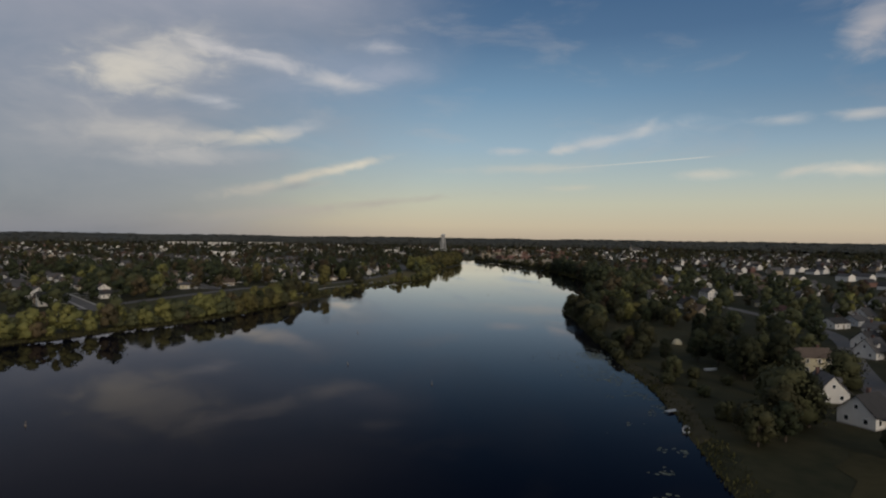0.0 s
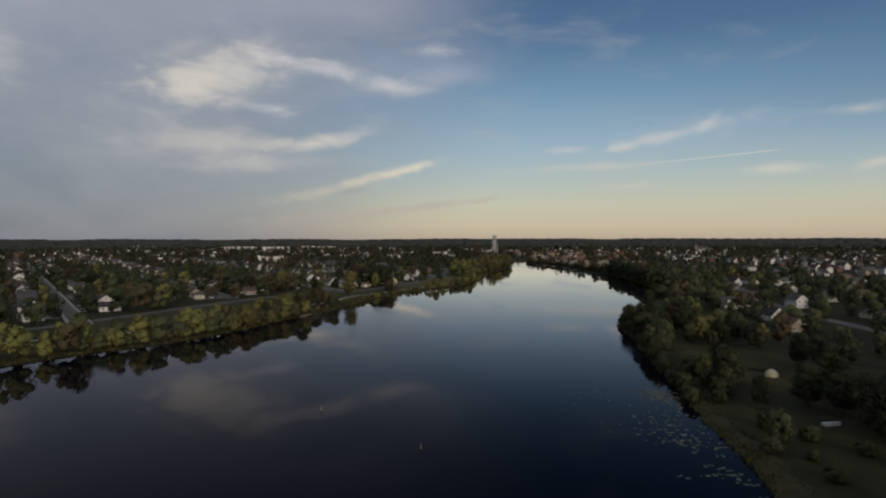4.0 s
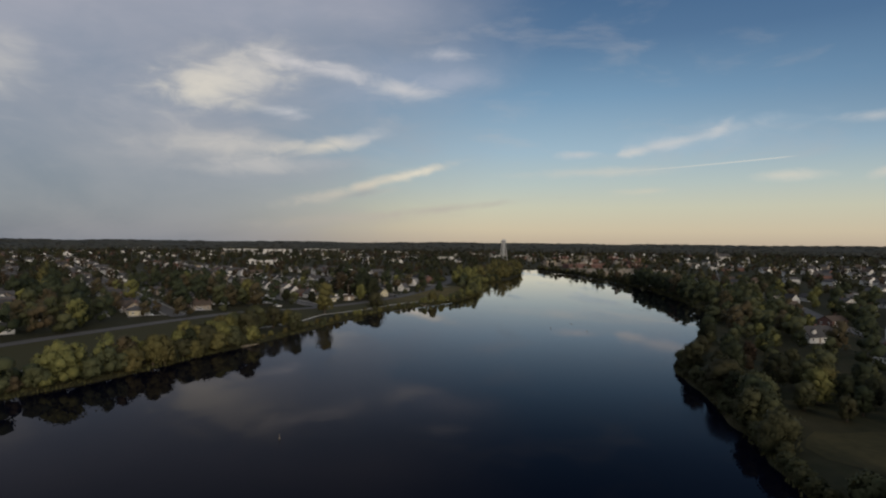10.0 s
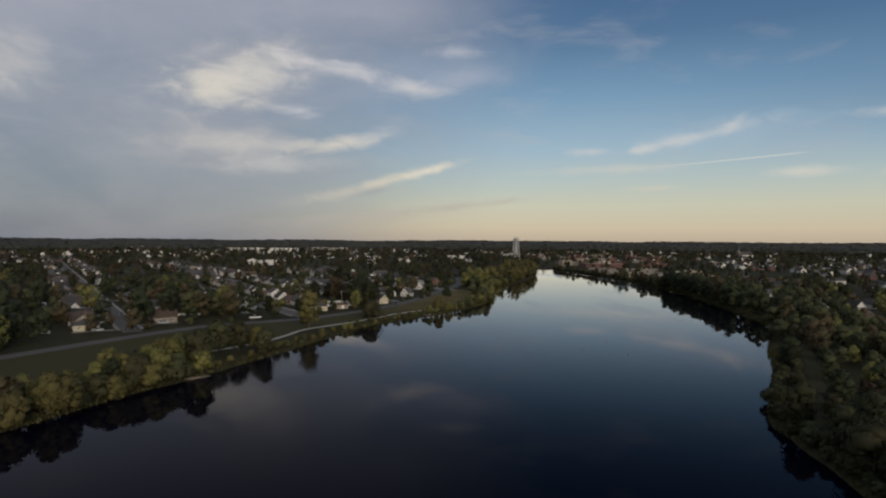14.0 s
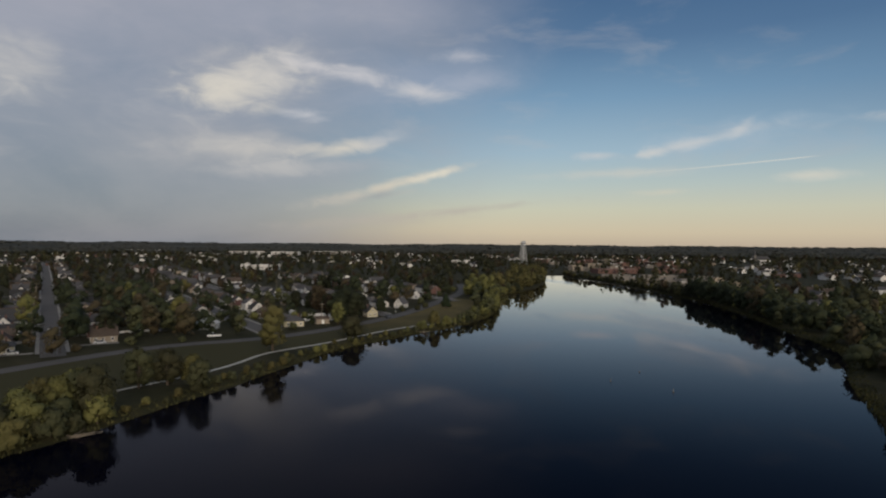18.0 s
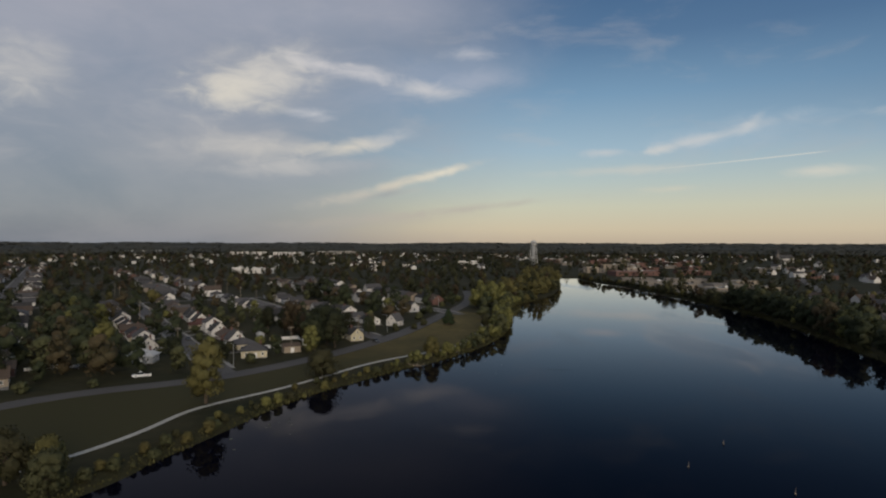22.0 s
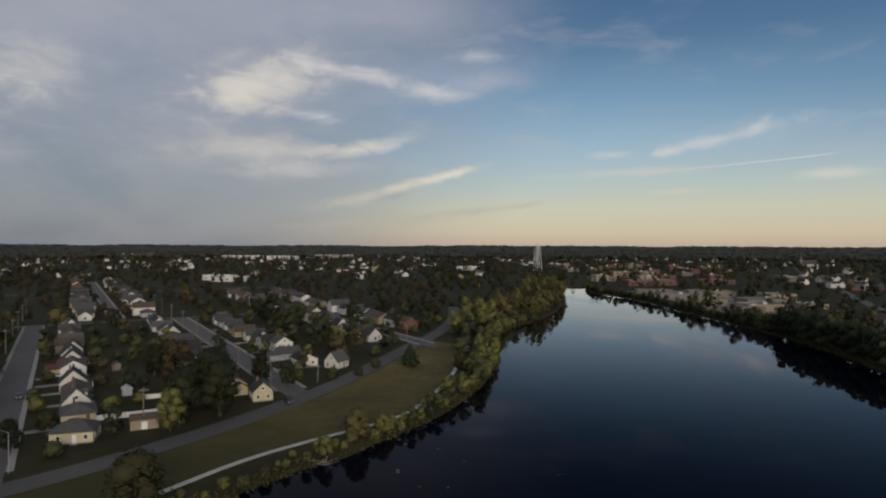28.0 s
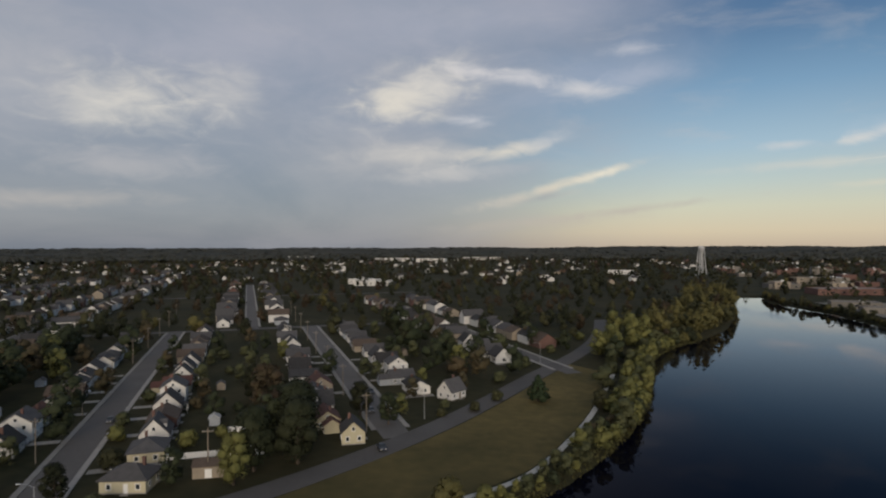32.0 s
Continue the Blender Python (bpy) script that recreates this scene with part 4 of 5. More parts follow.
def distant_houses():
    """Hundreds of far gabled houses in one mesh."""
    verts, faces, slots = [], [], []
    g = random.Random(41)
    for x, y, turn in FAR_LOTS:
        w, d, h, r = g.uniform(10, 15), g.uniform(8, 10), g.uniform(3, 5.5), g.uniform(2.2, 3.6)
        c, s = math.cos(radians(turn)), math.sin(radians(turn))
        n = len(verts)
        prof = ((-d / 2, 0), (d / 2, 0), (d / 2, h), (0, h + r), (-d / 2, h), (-d / 2 - 0.4, h - 0.2), (0, h + r + 0.25), (d / 2 + 0.4, h - 0.2))
        for e in (-w / 2, w / 2):
            o = 1.0 if e > 0 else -1.0
            for k, (py, pz) in enumerate(prof):
                ex = e + (o * 0.4 if k > 4 else 0)
                verts.append((x + ex * c - py * s, y + ex * s + py * c, LAND + pz))
        faces += [(n, n + 1, n + 9, n + 8), (n + 1, n + 2, n + 10, n + 9), (n + 4, n, n + 8, n + 12), (n, n + 4, n + 3, n + 2, n + 1), (n + 8, n + 9, n + 10, n + 11, n + 12),
                  (n + 5, n + 6, n + 14, n + 13), (n + 6, n + 7, n + 15, n + 14)]
        wall, roof = g.choice((0, 0, 0, 1, 0, 2)), g.choice((3, 4, 3, 5))
        slots += [wall] * 5 + [roof] * 2
    return mesh_from("distant_houses", verts, faces, [SIDING_WHITE, SIDING_TAN, BRICK, SHINGLE_GREY, SHINGLE_DARK, SHINGLE_BROWN], slots)


tagged(new("distant_houses", distant_houses()), "scattered far houses of the town between trees", "houses", kind="stuff")
for u, side, v in LOTS:
    line = np.array([from_uv(u + side * q, v) for q in (5.9, 10.0, 14.0, 18.0, 22.0)])
    ribbon("driveway", line, 1.4, -1.4, LAND + 0.04, 0.2, CONCRETE, "short concrete driveway beside a house", "driveway")


# ---------- trees, placed ----------
def bulk(name, verts, per, mats, slots):
    """A mesh of separate faces with per corners each, from an array of corners."""
    n = len(verts) // per
    me = bpy.data.meshes.new(name)
    me.vertices.add(len(verts))
    me.vertices.foreach_set("co", np.asarray(verts, np.float32).ravel())
    me.loops.add(per * n)
    me.loops.foreach_set("vertex_index", np.arange(per * n, dtype=np.int32))
    me.polygons.add(n)
    me.polygons.foreach_set("loop_start", np.arange(0, per * n, per, dtype=np.int32))
    for m in mats:
        me.materials.append(m)
    me.polygons.foreach_set("material_index", np.asarray(slots, np.int32))
    me.update(calc_edges=True)
    me.validate()
    return me


LEAF_MATS = [LEAF_MID, LEAF_DARK, LEAF_YELLOW, LEAF_RUST]
SPOTS = []     # x, y, template, scale


rng = random.Random(11)
GRID = {}


def crowded(x, y, gap):
    i, j = int(x // 9), int(y // 9)
    return any((x - p) ** 2 + (y - q) ** 2 < gap * gap for a in (i - 1, i, i + 1) for b in (j - 1, j, j + 1) for p, q in GRID.get((a, b), ()))


def spot(x, y, k, s=1.0):
    SPOTS.append((x, y, k, s))
    GRID.setdefault((int(x // 9), int(y // 9)), []).append((x, y))


def scatter(count, x0, x1, y0, y1):
    """Places at random on land clear of roads, paths and houses, each with its distance from the shore."""
    x, y = np.array([(rng.uniform(x0, x1), rng.uniform(y0, y1)) for _ in range(count)]).T
    d = shore_distance(x, y)
    ok = d > 1.0
    for line, gap in ((ROAD_LINE, 7.0), (PATH_LINE, 3.2), (EAST_LINE, 6.5), (NORTH_LINE, 9.0)):
        near = np.min(np.hypot(x[:, None] - line[None, ::2, 0], y[:, None] - line[None, ::2, 1]), axis=1)
        ok &= near > gap
    u, v = UV_N[0] * x + UV_N[1] * y, UV_D[0] * x + UV_D[1] * y
    for su, v0, v1 in STREETS:
        ok &= ~((np.abs(u - su) < 5.5) & (v > v0) & (v < v1))
    ok &= ~((np.abs(v - 545) < 5) & (u < 262)) & ~((np.abs(v - 800) < 5) & (u < 330))
    h = np.array(HOUSES)
    ok &= np.min(np.hypot(x[:, None] - h[None, :, 0], y[:, None] - h[None, :, 1]), axis=1) > 7.6
    return [(p, q, r) for p, q, r in zip(x[ok].tolist(), y[ok].tolist(), d[ok].tolist())]


# trees that stand out
for x, y, k, s in ((-62, 243, 8, 1.15), (-38, 276, 9, 1.0), (-81, 183, 0, 1.0), (-75, 187, 0, 0.95), (-69, 190, 2, 0.9), (-64, 182, 0, 0.8), (-84, 160, 2, 1.1), (-88, 146, 2, 0.95),
                   (1.2, 402, 6, 1.0), (-52, 325, 7, 1.0), (-45, 332, 7, 1.05), (-51.5, 317, 8, 0.75), (-50, 341, 7, 1.15), (-60, 345, 3, 1.1), (-57, 352, 7, 1.0), (-47, 372, 1, 0.8), (-80, 300, 1, 0.6), (-84, 318, 5, 0.9), (-70, 360, 3, 1.4), (-4, 313.5, 2, 0.85), (1.5, 319.5, 2, 0.55), (20.5, 397, 0, 0.6), (12, 347, 4, 0.5), (-77, 371, 1, 0.9), (-88, 380, 7, 0.8), (-64, 354, 1, 0.95), (-36, 366, 1, 0.7), (90, 62, 2, 1.0), (97, 70, 2, 0.9), (65, -8, 0, 0.85), (61, 4, 5, 1.0), (74, 60, 9, 0.9), (72, 72, 9, 1.0), (80, 84, 7, 0.8), (76, 100, 0, 0.85), (62, 30, 9, 0.8), (64, 44, 0, 0.8), (55, -93, 9, 1.3), (58, -96, 7, 0.75), (51, -97, 0, 0.9), (43, -98, 0, 0.55), (40, -106, 0, 0.7), (47, -104, 1, 0.6), (44, -90, 5, 0.8), (51, -54, 0, 0.62), (47, -58, 5, 0.6), (50, -71, 5, 0.55), (71, -55, 7, 0.85), (82, -54, 7, 0.9), (77, -48, 9, 1.1), (88, -40, 9, 1.1), (100, -28, 7, 0.9), (68, 3, 7, 0.6), (60, -17, 0, 0.6), (54, -45, 5, 0.7), (63, -60, 5, 0.5), (66, -72, 0, 0.7), (58, -52, 5, 0.6), (62, -84, 5, 0.8), (52, -62, 5, 0.4), (57, -20, 5, 0.9), (61, -30, 1, 0.55), (90, -10, 7, 0.8), (97, 3, 1, 0.9), (54, -25, 5, 0.6), (72, -30, 7, 0.7), (80, -20, 0, 0.55),
                   (-118, 292, 8, 1.05), (-125, 300, 1, 0.9), (-95, 296, 7, 0.65), (-135, 262, 1, 0.95), (-16, 386, 5, 0.6), (-12, 400, 5, 0.7), (-24, 378, 5, 0.5)):
    spot(x, y, k, s)
MARKS = len(SPOTS)
# belt of trees and shrubs along the west shore
west = smooth_line(LAKE[2:26], 5.0)
for x, y in west.tolist():
    if y < 152:
        for off in (1.0, 4.5, 8.5):
            if rng.random() < (0.08 if off < 5 else 0.35):
                continue
            k = rng.choice((2, 4, 4, 2, 5, 5) if off < 3 else (2, 0, 2, 8, 8, 9, 1))
            px, py = x - off - rng.uniform(-1.2, 1.2), y + off * 0.6 + rng.uniform(-2, 2)
            if line_distance(PATH_LINE, px, py) > 3 and line_distance(ROAD_LINE, px, py) > 7:
                spot(px, py, k, rng.uniform(0.6, 1.22) * (0.68 if k in (1, 8) else 0.8 if k == 9 else 1))
    elif y < 300:
        spot(x - rng.uniform(0.5, 3), y + rng.uniform(-1, 2), rng.choice((4, 5)), rng.uniform(0.22, 0.5))
        if rng.random() < 0.5:
            spot(x - rng.uniform(3, 6), y + rng.uniform(0, 3), rng.choice((4, 5)), rng.uniform(0.2, 0.4))
    else:
        for off in (1.0, 4.5, 8.0) if y > 350 else (0.8, 3.0):
            if rng.random() < 0.8 and line_distance(PATH_LINE, x - off, y + off * 0.5) > 2.5:
                spot(x - off, y + off * 0.5 + rng.uniform(-1, 1), rng.choice((4, 2, 4, 0)), rng.uniform(0.45, 0.85) * (0.6 if y < 350 else 1.0))
# woods and clearings on the east bank
CLEARINGS = [(86, 30, 17), (86, 2, 14), (76, 27, 10), (75, -3, 8), (71, -15, 5), (67, -22, 4), (54, -40, 9), (52, -52, 9), (47, -80, 11), (52, -69, 10), (46, -96, 14), (45, -142, 26), (72, -142, 20), (64, -46, 11), (56, -62, 10), (78, -22, 9), (150, 60, 10), (79, -84, 13), (72, -98, 12), (98, -50, 12), (104, -70, 12), (62, -98, 9),
             (158, 112, 14), (160, 150, 14), (190, 180, 16), (140, -18, 13), (180, 40, 16), (240, 275, 14), (215, 200, 14)]
for x, y, d in scatter(5200, 20, 330, -260, 560):
    if x < 60 and y > 500 or any((x - a) ** 2 + (y - b) ** 2 < r * r for a, b, r in CLEARINGS) or crowded(x, y, 5.6 if d < 42 else 11.5):
        continue
    if d < 6 and y < 200 or 84 < y < 128 and d < 11 or d < 24 and 40 < y < 200 and rng.random() < 0.45:
        continue
    thick = noise.noise((x * 0.017, y * 0.017, 7.0)) > -0.16
    if d > 34 and (not thick and rng.random() < 0.6 or thick and d > 70 and rng.random() < 0.2):
        continue
    spot(x, y, rng.choice((1, 7, 0, 1, 9, 3, 5, 0, 2) if d < 60 else (0, 1, 3, 7, 9, 2)), rng.uniform(0.45, 0.8) if d < 45 and y < 160 else rng.uniform(0.6, 1.05))
for x, y in smooth_line(LAKE[44:54], 4.0).tolist():
    if -22 < y < 160:
        spot(x + rng.uniform(0.6, 3.0), y, 5, rng.uniform(0.35, 0.8))
        if y > 38 and not 88 < y < 124 and rng.random() < 0.45:
            spot(x + rng.uniform(4, 7), y, rng.choice((7, 1, 0)), rng.uniform(0.45, 0.75))
for x, y in smooth_line(LAKE[31:41], 4.0).tolist():
    if y > 505:
        spot(x + rng.uniform(1.5, 5), y, rng.choice((4, 5, 0)), rng.uniform(0.45, 0.9))
    elif y > 300:
        spot(x + rng.uniform(2, 5), y, rng.choice((7, 1, 7)), rng.uniform(0.85, 1.25))
# shore woods to the north of the park
for x, y, d in scatter(1500, -10, 125, 395, 860):
    if d > 38 or y < 470 and d > 14 or crowded(x, y, 5.4):
        continue
    spot(x, y, rng.choice((2, 2, 8, 8, 0, 2)), rng.uniform(0.75, 1.1))
# tall trees in the back gardens between the streets
for u in (-34, 57, 138, 218, 56, -33):
    for v in range(225, 545, 9):
        x, y = from_uv(u + rng.uniform(-6, 6), v + rng.uniform(-4, 4))
        if line_distance(ROAD_LINE, x, y) > 13 and clear_of_houses(x, y, 8.5) and not crowded(x, y, 6.0) and float(shore_distance(np.array([x]), np.array([y]))[0]) > 30:
            j = int(np.argmin(np.hypot(ROAD_LINE[:, 0] - x, ROAD_LINE[:, 1] - y)))
            low = 98 < u < 178
            if x < ROAD_LINE[j, 0] and rng.random() < (0.25 if low else 0.55):
                spot(x, y, rng.choice((1, 7, 1, 3, 0, 7)), rng.uniform(0.6, 0.95) if low else rng.uniform(0.95, 1.3))
# trees in the gardens of the town
for x, y, d in scatter(9500, -620, 60, 60, 1000):
    if d < 26 or crowded(x, y, 8.8):
        continue
    j = int(np.argmin(np.hypot(ROAD_LINE[:, 0] - x, ROAD_LINE[:, 1] - y)))
    if x > ROAD_LINE[j, 0] and y < 470:
        continue
    u, v = float(np.dot(UV_N, (x, y))), float(np.dot(UV_D, (x, y)))
    front = line_distance(ROAD_LINE, x, y)
    if y > 230 and (98 < u < 200 and v < 470 or front < 26):
        if rng.random() < 0.8:
            spot(x, y, rng.choice((5, 5, 0, 7, 1)), rng.uniform(0.5, 0.9))
        continue
    thick = noise.noise((x * 0.02, y * 0.02, 2.0)) > 0.06
    if 90 < u < 300 and 440 < v < 760 and rng.random() < 0.3:
        continue
    if rng.random() < (0.25 if thick else 0.66) or 60 < u < 300 and 290 < v < 560 and rng.random() < 0.35:
        continue
    if v > 540 and rng.random() < 0.5 or u > 60 and v > 440 and rng.random() < 0.4:
        continue
    spot(x, y, rng.choice((0, 1, 1, 7, 3, 7, 3, 0, 9)), rng.uniform(0.55, 0.9) if v > 540 else rng.uniform(0.8, 1.2) if thick else rng.uniform(0.55, 1.0))

MARKED = SPOTS[:MARKS]
SPOTS = MARKED + sorted(SPOTS[MARKS:], key=lambda s: near_line(s[0], s[1]))
for x, y, k, s in SPOTS[:300]:
    z = min(LAND, float(shore_distance(x, y)) * 0.4)
    ob = place(TREE_KINDS[k], pose(x, y, z, 0, 0, rng.uniform(0, 360)))
    ob.scale = (s * rng.uniform(0.9, 1.1), s * rng.uniform(0.9, 1.1), s)
    tagged(ob, group="trees round the lake")


def light_tree(seed, height, radius, shape, leaves, size, step, grow):
    g = np.random.default_rng(seed)
    clumps = crown_clumps(g, height, radius, shape)
    (c1, n1), (c2, n2) = leaf_cloud(g, clumps, leaves, size, 3), clump_cores(g, clumps, step, grow)
    return np.vstack([c1, c2]), np.vstack([n1, n2])


def wood(name, spots, leaves, size, step, grow, label):
    shapes = [(11, 4.6, "round"), (13, 4.8, "oval"), (9, 4.2, "round"), (12, 4.4, "oval"), (6, 3.6, "bush"), (5, 3.4, "bush"), (9, 3.0, "spire"), (15, 5.6, "round"), (15, 5.0, "oval"), (9.5, 6.0, "round")]
    slot_of = [0, 1, 2, 3, 2, 0, 1, 1, 2, 0]
    models = [light_tree(50 + k, *shapes[k], leaves, size, step, grow) for k in range(10)]
    out, lean, slots = [], [], []
    g = np.random.default_rng(5)
    for x, y, k, s in spots:
        a = g.uniform(0, math.tau)
        c, sn = math.cos(a) * s, math.sin(a) * s
        m, nm = models[k]
        v = np.stack([m[:, 0] * c - m[:, 1] * sn + x, m[:, 0] * sn + m[:, 1] * c + y, m[:, 2] * s + LAND], 1)
        out.append(v)
        lean.append(np.stack([(nm[:, 0] * c - nm[:, 1] * sn) / s, (nm[:, 0] * sn + nm[:, 1] * c) / s, nm[:, 2]], 1))
        slots.append(np.full(len(m) // 3, slot_of[k] if g.random() < 0.8 else g.integers(0, 4)))
    me = bulk(name, np.vstack(out), 3, LEAF_MATS, np.concatenate(slots))
    soften(me, np.vstack(lean))
    return tagged(new(name, me), label, "trees", kind="stuff")


mid = [s for s in SPOTS[300:] if near_line(s[0], s[1]) < 330]
rest = [s for s in SPOTS[300:] if near_line(s[0], s[1]) >= 330]
if mid:
    wood("garden_trees", mid, 330, 1.05, 3, 0.86, "green and rusty garden trees among the houses")
if rest:
    wood("town_trees", rest, 110, 1.9, 5, 0.95, "distant trees filling the town blocks")

# far trees and the wooded horizon
rng = random.Random(23)
far_spots = []
fa = np.radians([rng.uniform(-62, 62) for _ in range(9000)])
fr = np.array([560 + 2600 * rng.random() ** 0.8 for _ in range(9000)])
fx, fy = fr * np.sin(fa), fr * np.cos(fa) + 60
for x, y, d in zip(fx.tolist(), fy.tolist(), shore_distance(fx, fy).tolist()):
    if -620 < x < 60 and y < 1000 or d < 6 or 20 < x < 330 and y < 560:
        continue
    if 150 < x < 420 and 640 < y < 1150 and rng.random() < 0.45:
        continue
    if noise.noise((x * 0.012, y * 0.012, 4.0)) < -0.05 and rng.random() < 0.6 and y < 1900:
        continue
    far_spots.append((x, y, rng.choice((0, 1, 7, 0, 3, 9)), rng.uniform(0.7, 1.2)))
wood("far_trees", far_spots, 34, 3.0, 14, 1.15, "far trees of the town and its outskirts")


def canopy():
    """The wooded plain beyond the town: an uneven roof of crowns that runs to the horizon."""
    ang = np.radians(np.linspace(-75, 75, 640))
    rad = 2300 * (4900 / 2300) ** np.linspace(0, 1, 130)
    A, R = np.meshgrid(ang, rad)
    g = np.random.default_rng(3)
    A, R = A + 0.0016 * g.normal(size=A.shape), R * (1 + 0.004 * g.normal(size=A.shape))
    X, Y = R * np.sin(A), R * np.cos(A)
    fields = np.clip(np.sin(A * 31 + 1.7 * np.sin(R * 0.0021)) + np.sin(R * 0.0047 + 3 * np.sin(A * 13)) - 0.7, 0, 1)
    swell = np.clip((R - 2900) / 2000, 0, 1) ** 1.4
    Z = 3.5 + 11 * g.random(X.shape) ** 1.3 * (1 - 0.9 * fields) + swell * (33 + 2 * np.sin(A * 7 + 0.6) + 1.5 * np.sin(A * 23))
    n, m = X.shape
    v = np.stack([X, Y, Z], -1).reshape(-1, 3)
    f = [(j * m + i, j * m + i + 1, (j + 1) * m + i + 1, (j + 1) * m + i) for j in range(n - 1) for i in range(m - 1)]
    return mesh_from("far_woods", v.tolist(), f, [HAZED_WOOD])


# Both colours are lifted and greyed to imitate distance haze over the woods.
HAZED_WOOD = material("far_woods", (0.044, 0.048, 0.043), 0.95, vary=0.2, scale=0.004, colour2=(0.068, 0.067, 0.058), spec=0.05)
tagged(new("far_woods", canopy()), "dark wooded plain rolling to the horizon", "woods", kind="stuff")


# ---------- landmarks ----------
def water_tower(x, y):
    root = thing("water_tower", "pale water tower with a small tank on eight splayed legs", "water tower")
    bm = bmesh.new()
    rings = [(0.0, 38.6), (3.6, 39.0), (5.0, 40.4), (5.3, 42.2), (5.3, 45.2), (4.6, 46.8), (2.6, 47.9), (0.0, 48.3)]
    prev = None
    for r, z in rings:
        ring = [bm.verts.new((r * math.cos(k * math.tau / 24), r * math.sin(k * math.tau / 24), z)) for k in range(24)] if r else [bm.verts.new((0, 0, z))]
        if prev:
            for k in range(24):
                a = prev[k % len(prev)], prev[(k + 1) % len(prev)], ring[(k + 1) % len(ring)], ring[k % len(ring)]
                bm.faces.new(list(dict.fromkeys(a)))
        prev = ring
    part("tank", bm, PALE_ROOF, root)
    bm = bmesh.new()
    tube(bm, (0, 0, -0.5), (0, 0, 39.0), 1.1, 1.1, 12)
    part("riser", bm, PALE_ROOF, root)
    for k in range(8):
        c, s = math.cos(k * math.tau / 8 + 0.2), math.sin(k * math.tau / 8 + 0.2)
        bm = bmesh.new()
        tube(bm, (8.8 * c, 8.8 * s, -0.5), (4.9 * c, 4.9 * s, 42), 0.42, 0.36, 8)
        part("leg", bm, PALE_ROOF, root)
    for z in (14, 28):
        bm = bmesh.new()
        for k in range(8):
            a, b = k * math.tau / 8 + 0.2, (k + 1) * math.tau / 8 + 0.2
            r = 8.8 - z * 3.9 / 42.5
            tube(bm, (r * math.cos(a), r * math.sin(a), z), (r * math.cos(b), r * math.sin(b), z), 0.2, 0.2, 6)
        part("ring_brace", bm, PALE_ROOF, root)
    bm = bmesh.new()
    for k in range(24):
        a, b = k * math.tau / 24, (k + 1) * math.tau / 24
        tube(bm, (5.5 * math.cos(a), 5.5 * math.sin(a), 43.1), (5.5 * math.cos(b), 5.5 * math.sin(b), 43.1), 0.45, 0.45, 5)
    part("lettered_band", bm, SHINGLE_DARK, root, "dark painted band round the tank")
    root.matrix_basis = pose(x, y, LAND)


water_tower(158, 1300)


def church(x, y, turn):
    root = thing("church", "grey church with a tall pointed steeple beside a white hall", "church")
    bm = bmesh.new()
    gable_walls(bm, 34, 16, 10, 8)
    part("nave", bm, SIDING_WHITE, root)
    bm = bmesh.new()
    gable_roof(bm, 34, 16, 10, 8, 0.6, 0.3)
    part("roof", bm, SHINGLE_GREY, root)
    bm = bmesh.new()
    box(bm, -23, -3, -0.3, -18, 3, 20)
    part("tower", bm, STONE, root)
    bm = bmesh.new()
    low = [bm.verts.new((-20.5 + a * 2.7, b * 3.2, 20)) for a, b in ((-1, -1), (1, -1), (1, 1), (-1, 1))]
    tip = bm.verts.new((-20.5, 0, 36))
    bm.faces.new(low[::-1])
    for k in range(4):
        bm.faces.new((low[k], low[(k + 1) % 4], tip))
    part("spire", bm, SHINGLE_GREY, root)
    for k in range(5):
        add_window(root, -12 + 6 * k, -8, 5, 0, 2.0, 5.0, plain=True)
    root.matrix_basis = pose(x, y, LAND, 0, 0, turn)


def flat_block(label, x, y, turn, w, d, h, wall, roof, floors=2):
    """A flat-roofed block with a parapet and rows of windows."""
    root = thing("building", label, "building", group="blocks of the town centre")
    bm = bmesh.new()
    box(bm, -w / 2, -d / 2, -0.3, w / 2, d / 2, h)
    for x0, y0, x1, y1 in ((-w / 2, -d / 2, w / 2, -d / 2 + 0.4), (-w / 2, d / 2 - 0.4, w / 2, d / 2), (-w / 2, -d / 2 + 0.4, -w / 2 + 0.4, d / 2 - 0.4), (w / 2 - 0.4, -d / 2 + 0.4, w / 2, d / 2 - 0.4)):
        box(bm, x0, y0, h, x1, y1, h + 0.7)
    part("wall", bm, wall, root)
    bm = bmesh.new()
    box(bm, -w / 2 + 0.41, -d / 2 + 0.41, h + 0.004, w / 2 - 0.41, d / 2 - 0.41, h + 0.2)
    part("roof", bm, roof, root)
    bm = bmesh.new()
    box(bm, w * 0.1, -1.5, h + 0.2, w * 0.1 + 3, 1.2, h + 1.9)
    part("roof_unit", bm, METAL, root)
    n = max(2, int(w / 9))
    for f in range(floors):
        for k in range(n):
            add_window(root, (k + 0.5) / n * w - w / 2, -d / 2, (f + 0.5) * h / floors, 0, min(2.4, w / n * 0.4), 1.4, plain=True)
    root.matrix_basis = pose(x, y, LAND, 0, 0, turn)


